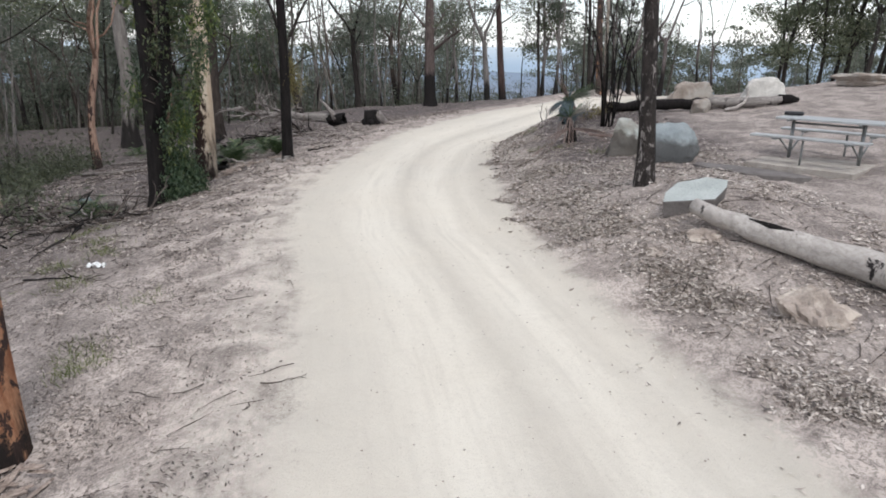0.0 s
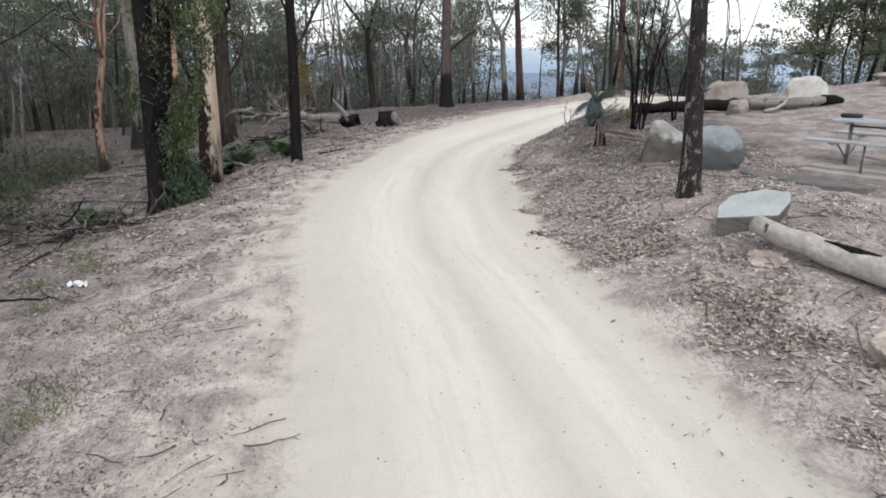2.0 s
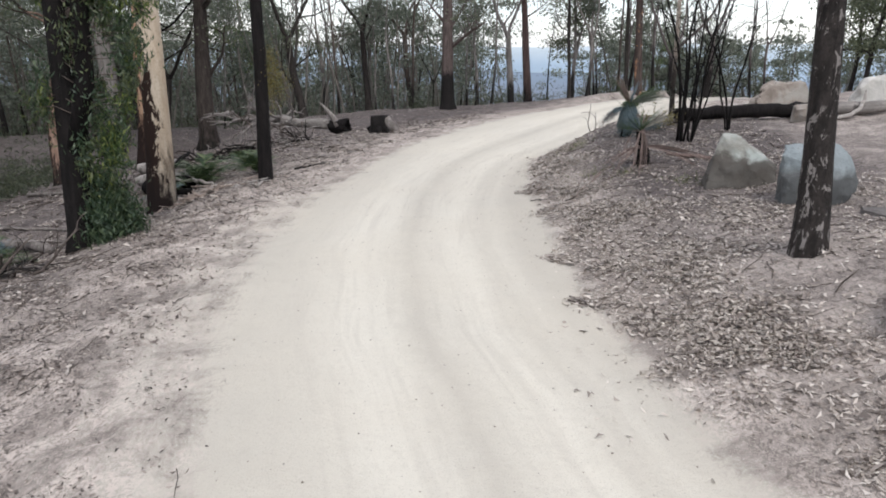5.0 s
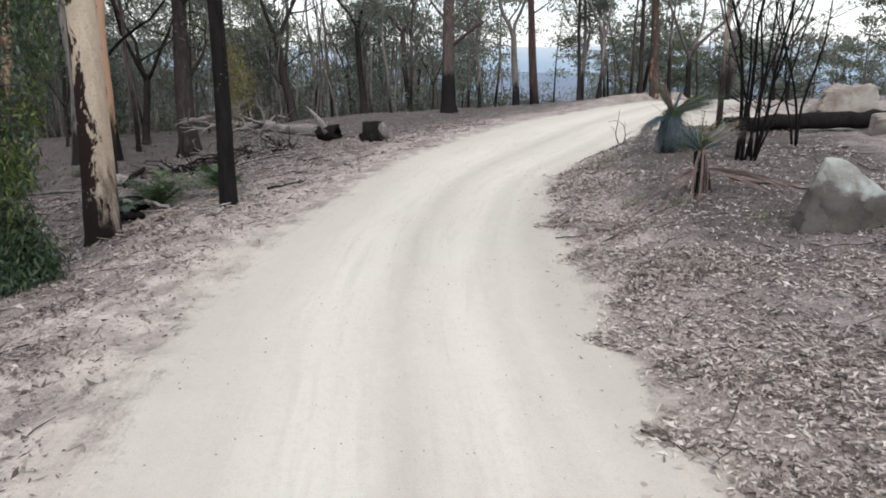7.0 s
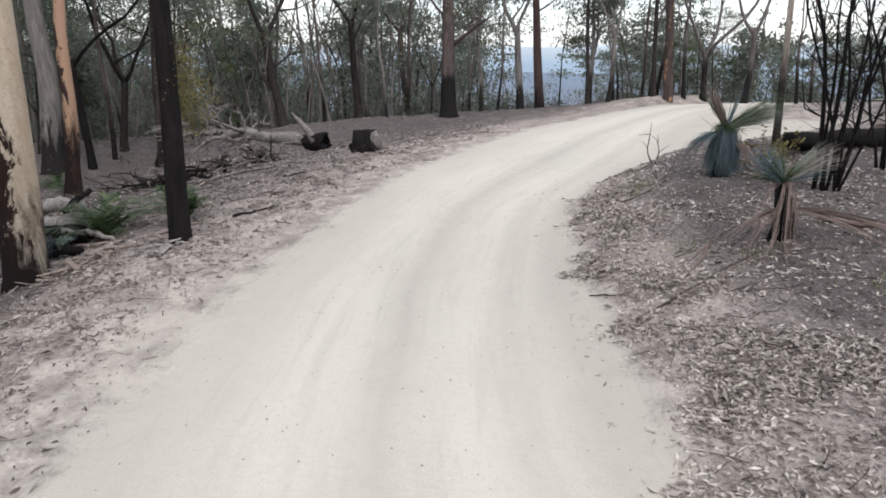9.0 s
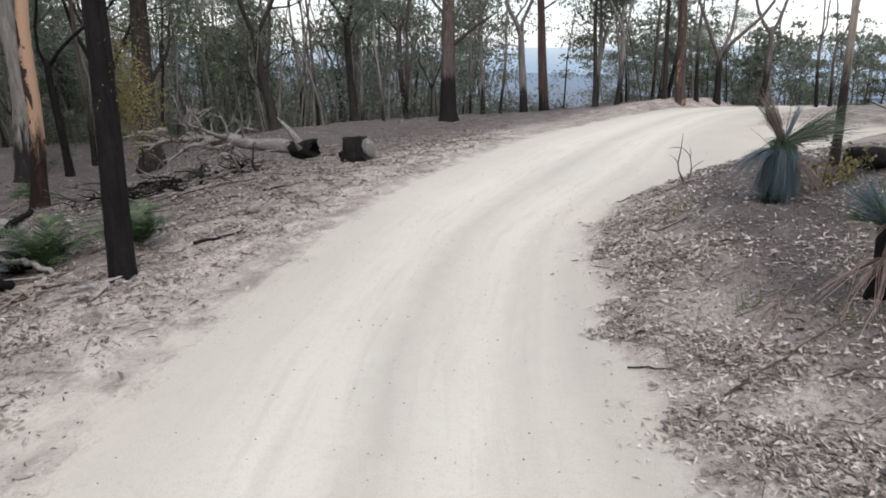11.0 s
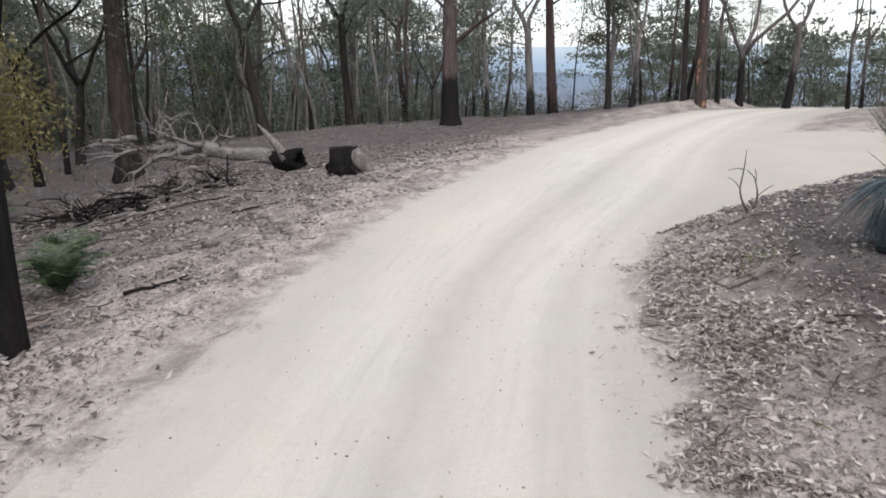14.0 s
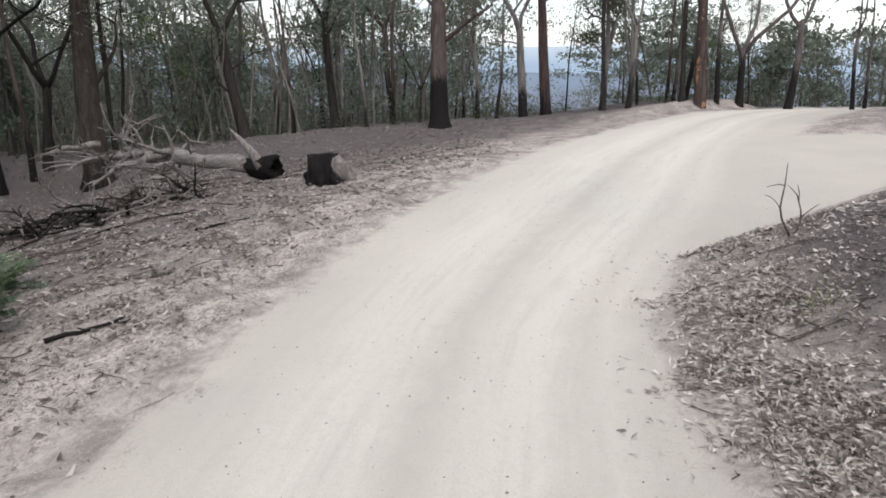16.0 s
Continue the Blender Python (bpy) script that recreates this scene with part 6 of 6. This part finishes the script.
ground_branch("fallen_stick", 90, (-1.75, 3.9), (-1.45, 3.95), 0.005, M_TWIG, "thin twig on the dusty shoulder")
ground_branch("fallen_stick", 91, (-4.3, 24.8), (-3.5, 25.2), 0.02, M_CHAR, "charred stick on the shoulder")
ground_branch("fallen_branch", 92, (-6.6, 25.2), (-4.9, 26.4), 0.028, M_CHAR, "charred branch among the litter")
ground_branch("fallen_branch", 93, (-9.2, 26.0), (-7.2, 27.6), 0.03, M_CHAR, "burnt branch in front of a fallen tree")
ground_branch("fallen_branch", 94, (-8.8, 28.6), (-6.3, 28.3), 0.025, M_DEAD, "grey dead branch in front of a fallen tree")
ground_branch("fallen_branch", 96, (-8.2, 13.5), (-7.2, 16.4), 0.05, M_DEAD, "grey dead branch under the trees")
ground_branch("fallen_branch", 97, (-10.5, 17.5), (-7.8, 17.2), 0.05, M_DEAD, "grey dead branch under the trees")
ground_branch("fallen_branch", 98, (-12.5, 22.5), (-9.0, 22.0), 0.07, M_DEAD, "grey dead limb on the slope")
ground_branch("fallen_branch", 99, (-13.5, 26.5), (-9.8, 25.4), 0.06, M_DEAD, "grey dead limb on the slope")
ground_branch("fallen_branch", 78, (-5.9, 8.8), (-4.9, 8.6), 0.018, M_CHAR, "thin burnt branch on the leafy slope")

for i, (a, b, r, mat, label) in enumerate((
    ((-8.4, 21.2), (-6.95, 20.7), 0.15, M_PALEWOOD, "pale weathered log on top of a burnt heap"),
    ((-8.3, 20.8), (-6.85, 20.3), 0.14, M_PALEWOOD, "pale weathered log in a burnt heap"),
    ((-8.0, 20.7), (-6.55, 20.0), 0.21, M_CHAR, "hollow charred log at the bottom of a burnt heap"),
    ((-7.0, 20.1), (-5.75, 19.5), 0.05, M_PALEWOOD, "pale forked limb leaning on a burnt heap"),
    ((-7.2, 19.6), (-6.2, 19.2), 0.10, M_CHAR, "charred limb in a burnt heap"),
    ((-7.1, 20.3), (-6.9, 20.95), 0.06, M_CHAR, "bent charred limb over a heap of logs"),
    ((-8.6, 15.9), (-7.2, 15.2), 0.11, M_DEAD, "grey dead log beside a leafy trunk"),
)):
    p, q = at(*a, (0.60, 0.36, 0.14, 0.30, 0.08, 0.62, 0.1)[i]), at(*b, (0.58, 0.34, 0.14, 0.04, 0.07, 0.80, 0.1)[i])
    log_thing("dead_log", 200 + i, [p, (p + q) / 2 + np.array((0, 0.05, 0.05)), q], [r, r * 0.95, r * 0.7], mat, label, 0.06, 10)


def bark_pile(seed, x, y, k, size, label, mat):
    """Shed bark in curled strips."""
    rng = np.random.default_rng(seed)
    o = at(x, y, 0)
    root = empty("shed_bark", Matrix.Translation(o), label, "bark", "shed bark")
    for _ in range(k):
        p = rng.normal(0, size * 0.45, 2)
        a = rng.normal(0.5, 0.7)
        ln, wd = size * rng.uniform(0.35, 1.0), rng.uniform(0.03, 0.10)
        d, n = np.array((math.cos(a), math.sin(a))), np.array((-math.sin(a), math.cos(a)))
        v, f = [], []
        z0 = float(ground_z(x + p[0], y + p[1])) - o[2] + rng.uniform(0.01, 0.10)
        tip = rng.uniform(-0.05, 0.2)
        for i in range(7):
            for j in range(4):
                u, w = i / 6 - 0.5, (j / 3 - 0.5) * wd * (1 - 0.5 * abs(i / 3 - 1))
                v.append((p[0] + d[0] * u * ln + n[0] * w, p[1] + d[1] * u * ln + n[1] * w, z0 + tip * u * ln + 0.9 * w * w / wd + 0.15 * ln * u * u))
        f = [(i * 4 + j, i * 4 + j + 1, i * 4 + j + 5, i * 4 + j + 4) for i in range(6) for j in range(3)]
        s = Shape()
        s.add(v, f)
        ob = part("strip", s, mat, root)
        mod = ob.modifiers.new("thickness", "SOLIDIFY")
        mod.thickness = 0.008
    return root


M_BARK = bark_material("shed_bark_strips", (0.20, 0.145, 0.12), (0.54, 0.45, 0.39), (20, 20, 20), None, None)
bark_pile(301, -5.55, 18.35, 34, 0.85, "curled tan strips of bark below a pale gum", M_BARK)
bark_pile(308, -5.75, 18.75, 14, 0.6, "pale curled bark below a burnt heap", M_PALEWOOD)
bark_pile(302, -4.15, 17.75, 10, 0.40, "pale flakes of bark at the foot of a charred trunk", M_PALEWOOD)
bark_pile(303, -2.75, 3.7, 16, 0.35, "brown curled bark around a burnt trunk", M_BARK)
bark_pile(304, -7.0, 13.4, 18, 0.8, "dark curled bark below a leafy trunk", M_BROWN)
bark_pile(305, -2.9, 22.3, 4, 0.3, "pale curl of bark on the shoulder", M_DEAD)
bark_pile(306, -3.7, 22.2, 5, 0.4, "pale curls of bark on the shoulder", M_DEAD)
bark_pile(307, -4.6, 19.3, 8, 0.5, "tan strips of bark among the litter", M_BARK)

# flat dark stone by the pad, paper scrap, dark bag
sheet = Shape()
rng_s = np.random.default_rng(9)
ang = np.linspace(0, 6.283, 26, endpoint=False)
rad = 1 + 0.10 * np.sin(ang * 3 + 0.5) + rng_s.normal(0, 0.03, 26)
o_s = at(6.02, 11.35, 0)
ring = np.stack([1.0 * rad * np.cos(ang), 0.50 * rad * np.sin(ang)], 1)
turn_s = np.array(((math.cos(-0.35), -math.sin(-0.35)), (math.sin(-0.35), math.cos(-0.35))))
ring = ring @ turn_s.T
tilt_s = np.linalg.lstsq(np.column_stack([ring, np.ones(26)]), ground_z(o_s[0] + ring[:, 0], o_s[1] + ring[:, 1]) - o_s[2], rcond=None)[0]
lay = (ring @ tilt_s[:2] + max(tilt_s[2], 0.0) + 0.02)[:, None]
low_s = np.concatenate([ring, lay - 0.16], 1)
mid_s = np.concatenate([ring * 0.96, 0.96 * lay + 0.03], 1)
top_s = np.concatenate([ring * 0.86, 0.86 * lay + 0.055], 1)
sheet.add(np.concatenate([low_s, mid_s, top_s]), [(b + i, b + (i + 1) % 26, b + 26 + (i + 1) % 26, b + 26 + i) for b in (0, 26) for i in range(26)] + [tuple(range(52, 78))])
sheet_ob = new("flat_stone", sheet.mesh("flat_stone", M_SHEET, False))
sheet_ob.location = o_s
tagged(sheet_ob, "low dark flat stone beside the concrete pad", "rock")

paper = Shape()
px, py = np.meshgrid(np.linspace(-0.13, 0.13, 9), np.linspace(-0.08, 0.08, 7))
pz = 0.05 + 0.035 * np.sin(px * 42 + 2 * np.sin(py * 50)) + 0.02 * np.sin(py * 70)
paper.add(np.stack([px, py, pz], -1).reshape(-1, 3), [(i * 9 + j, i * 9 + j + 1, i * 9 + j + 10, i * 9 + j + 9) for i in range(6) for j in range(8)])
paper_ob = new("paper_scrap", paper.mesh("paper_scrap", M_PAPER, False))
paper_ob.location = at(-4.89, 9.08, 0)
tagged(paper_ob, "crumpled white paper scrap on the leafy slope", "litter")

bag = Shape()
bag.box((-0.17, -0.10, 0), (0.17, 0.10, 0.07), None, 0.03)
bag_ob = new("black_bag", bag.mesh("black_bag", M_BLACK))
bag_ob.matrix_basis = TABLE @ pose(-0.72, 0.24, 0.742, 0, 0, 12)
tagged(bag_ob, "small black bag lying on the picnic table", "bag")

# a spray of yellowing leaves on the charred trunk
def yellow_spray(tree):
    rng = np.random.default_rng(401)
    tips = []
    for k in range(9):
        z = rng.uniform(1.9, 3.1)
        line = bend(rng, (0.06, 0.10, z), (rng.uniform(0.1, 0.6), 0.9, 0.35), rng.uniform(0.5, 0.95), 6, 0.18, -0.10)
        s = Shape()
        s.tube(line, np.linspace(0.010, 0.003, 7), 5, 0, None, False)
        part("sprig", s, M_TWIG, tree)
        tips += list(line[2:]) + list(line[3:] + rng.normal(0, 0.10, (4, 3)) - np.array((0, 0, 0.22)))
    s = Shape()
    c = np.repeat(np.array(tips), 30, axis=0)
    s.quads(leaf_quads(rng, c + rng.normal(0, 0.10, c.shape), 0.05, 0.018, 0.6))
    tagged(part("leaf_spray", s, M_LEAF_YELLOW, tree, "hanging spray of yellowing leaves"), kind="stuff")


yellow_spray(dark_tree)

# grass tufts
tufts = Shape()
g_rng = np.random.default_rng(402)
for x, y, k in ((-4.9, 8.3, 130), (-5.7, 9.3, 120), (-6.0, 7.9, 90), (-5.2, 9.9, 130), (-5.6, 10.6, 110), (-3.25, 5.6, 150), (-3.5, 6.1, 90), (-6.6, 11.4, 120), (2.95, 19.3, 70), (3.3, 15.6, 50), (-3.4, 7.5, 60), (-6.3, 12.0, 80), (3.95, 14.55, 60), (2.85, 16.4, 60)):
    c = np.array([at(x + g_rng.normal(0, 0.16), y + g_rng.normal(0, 0.16)) for _ in range(k)])
    tufts.add(*ribbons(g_rng, c, ring_ways(g_rng, k, 0.5, 1.5), 0.20, 0.007, 0.4, 3))
tagged(new("grass_tufts", tufts.mesh("grass_tufts", M_GRASS, False)), "thin dry green grass tufts on the banks", "grass", "", "stuff")


# ---- leaf litter ----
def scatter(rng, n, box, weight):
    out = []
    got = 0
    while got < n:
        x = rng.uniform(box[0], box[1], n)
        y = rng.uniform(box[2], box[3], n)
        keep = rng.random(n) < weight(x, y)
        out.append(np.stack([x, y], 1)[keep])
        got += int(keep.sum())
    return np.concatenate(out)[:n]


def patchy(x, y, s=1.0, o=0.0):
    v = np.sin(x * 1.9 * s + 2 * np.sin(y * 1.1 * s + o)) + np.sin(y * 2.3 * s + 1.7 * np.sin(x * 1.4 * s + o)) + 0.7 * np.sin(x * 5.1 * s + y * 3.3 * s)
    return smooth(-1.2, 1.6, v)


def right_weight(x, y):
    d = into_right(x, y) - 0.05 - 0.45 * smooth(10, 7, y) + 0.16 * np.sin(y * 3.1) + 0.12 * np.sin(y * 7.7)
    north = smooth(12.5, 15.5, y)
    near = smooth(-0.1, 0.5, d) * (1 - (0.90 + 0.06 * north) * smooth(0.8 - 0.35 * smooth(11, 8, y) - 0.3 * north, 1.7 - 0.6 * smooth(11, 8, y) - 0.6 * north, d))
    return np.clip(near * (0.10 + 0.90 * patchy(x, y, 1.3) ** 1.6) + 0.0015 * (d > -1.0), 0, 1)


def left_weight(x, y):
    d = edge_left(y) - x
    return np.clip(smooth(0.1, 2.4, d) * (0.14 + 0.75 * patchy(x, y, 1.9, 2.0) ** 1.5), 0, 1)


def leaf_litter(name, seed, xy, length, width, mat, label, lift=0.012):
    rng = np.random.default_rng(seed)
    k = len(xy)
    z = ground_z(xy[:, 0], xy[:, 1]) + rng.uniform(0.0, 2 * lift, k)
    c = np.stack([xy[:, 0], xy[:, 1], z], 1)
    a = rng.uniform(0, 6.283, k)
    d = np.stack([np.cos(a), np.sin(a), rng.normal(0, 0.25, k)], 1)
    s = np.stack([-np.sin(a), np.cos(a), rng.normal(0, 0.5, k)], 1)
    ln = (length * rng.uniform(0.5, 1.35, k))[:, None]
    wd = (width * rng.uniform(0.6, 1.4, k))[:, None]
    bow = s * ln * rng.normal(0, 0.12, k)[:, None]
    q = np.stack([c - d * ln / 2, c + s * wd / 2 + bow, c + d * ln / 2, c - s * wd / 2 + bow], 1)
    sh = Shape()
    sh.quads(q)
    return tagged(new(name, sh.mesh(name, mat, False)), label, "leaves", "", "stuff")


l_rng = np.random.default_rng(500)
leaf_litter("leaf_litter", 501, scatter(l_rng, 80000, (1.2, 6.5, 3.0, 22.5), right_weight), 0.074, 0.019, M_LITTER, "pale curled fallen gum leaves along the bank")
leaf_litter("leaf_litter", 502, scatter(l_rng, 78000, (-9.0, 1.0, 2.5, 27.0), left_weight), 0.046, 0.014, M_LITTER_DARK, "fallen gum leaves and bark crumbs on the shoulder")
leaf_litter("leaf_litter", 503, scatter(l_rng, 14000, (-16.0, 2.0, 20.0, 42.0), left_weight), 0.11, 0.03, M_LITTER_DARK, "fallen leaves under the trees")

leaf_litter("bark_litter", 504, scatter(l_rng, 17000, (-12.0, 1.0, 9.0, 36.0), left_weight), 0.12, 0.03, M_LITTER_DARK, "dark scraps of bark on the outer slope", 0.02)
leaf_litter("bark_litter", 505, scatter(l_rng, 9000, (-12.0, 1.0, 9.0, 36.0), left_weight), 0.10, 0.028, M_LITTER, "pale scraps of bark on the outer slope", 0.02)
leaf_litter("bark_litter", 506, scatter(l_rng, 1500, (1.5, 6.5, 3.0, 22.5), right_weight), 0.13, 0.03, M_LITTER_DARK, "dark scraps of bark on the bank", 0.02)

leaf_litter("bark_litter", 509, scatter(l_rng, 1300, (-9.0, 0.0, 14.0, 31.0), left_weight), 0.13, 0.030, M_LITTER, "pale curled strips of bark on the outer slope", 0.025)
leaf_litter("bark_litter", 510, scatter(l_rng, 1100, (-9.0, 0.0, 12.0, 31.0), left_weight), 0.13, 0.024, M_LITTER_DARK, "dark strips of bark on the outer slope", 0.025)


def bank_weight(x, y):
    d = into_right(x, y)
    return np.clip(smooth(0.5, 1.1, d) * smooth(5.5, 3.0, d) * smooth(9.5, 12.5, y) * (0.35 + 0.65 * patchy(x, y, 2.3, 1.0)), 0, 1)


leaf_litter("bark_litter", 507, scatter(l_rng, 26000, (1.5, 8.0, 9.0, 23.0), bank_weight), 0.040, 0.014, M_LITTER_DARK, "dark crumbs of leaf and bark on the bank", 0.01)
leaf_litter("bark_litter", 508, scatter(l_rng, 2600, (1.5, 8.0, 9.0, 23.0), bank_weight), 0.050, 0.024, M_LITTER, "pale flakes of bark and stone on the bank", 0.01)

sticks = Shape()
for _ in range(3200):
    if l_rng.random() < 0.8:
        x, y = l_rng.uniform(-14, 0.5), l_rng.uniform(3, 34)
        ok = l_rng.random() < 0.15 + 0.85 * float(smooth(0.5, 4.0, edge_left(y) - x)) and edge_left(y) - x > 0.2
    else:
        x, y = l_rng.uniform(1.5, 6.5), l_rng.uniform(4, 22)
        ok = float(into_right(x, y)) > 0.15 + 0.5 * (y < 10)
    if not ok:
        continue
    big = 1 + 1.6 * float(smooth(2.0, 5.5, edge_left(y) - x) * smooth(9, 14, y)) * l_rng.random()
    a, ln, r = l_rng.uniform(0, 6.28), l_rng.uniform(0.08, 0.45) * big, l_rng.uniform(0.002, 0.007) * big
    f = np.linspace(-0.5, 0.5, 4)
    sx, sy = x + f * ln * math.cos(a) + l_rng.normal(0, 0.012, 4), y + f * ln * math.sin(a) + l_rng.normal(0, 0.012, 4)
    sticks.tube(np.stack([sx, sy, ground_z(sx, sy) + r + 0.012], 1), [r, r, r * 0.8, r * 0.5], 4, 0, None, False)
tagged(new("fallen_twigs", sticks.mesh("fallen_twigs", M_TWIG)), "thin dark fallen twigs scattered in the litter", "twigs", "", "stuff")

pebbles = Shape()
p_rng = np.random.default_rng(600)
for _ in range(2200):
    y = p_rng.uniform(3, 30)
    x = p_rng.uniform(float(edge_left(y)) - 2.5, min(float(edge_right(y)), 6) + 1.5)
    r = p_rng.uniform(0.004, 0.012)
    c = at(x, y, r * 0.35)
    v = np.array([(1, 0, 0), (-1, 0, 0), (0, 1, 0), (0, -1, 0), (0, 0, 0.7), (0, 0, -0.7)]) * r * p_rng.uniform(0.7, 1.3, (6, 1)) + c
    pebbles.add(v, [(0, 2, 4), (2, 1, 4), (1, 3, 4), (3, 0, 4), (2, 0, 5), (1, 2, 5), (3, 1, 5), (0, 3, 5)])
tagged(new("pebbles", pebbles.mesh("pebbles", M_TAN)), "small loose stones on the dusty road", "pebbles", "", "stuff")
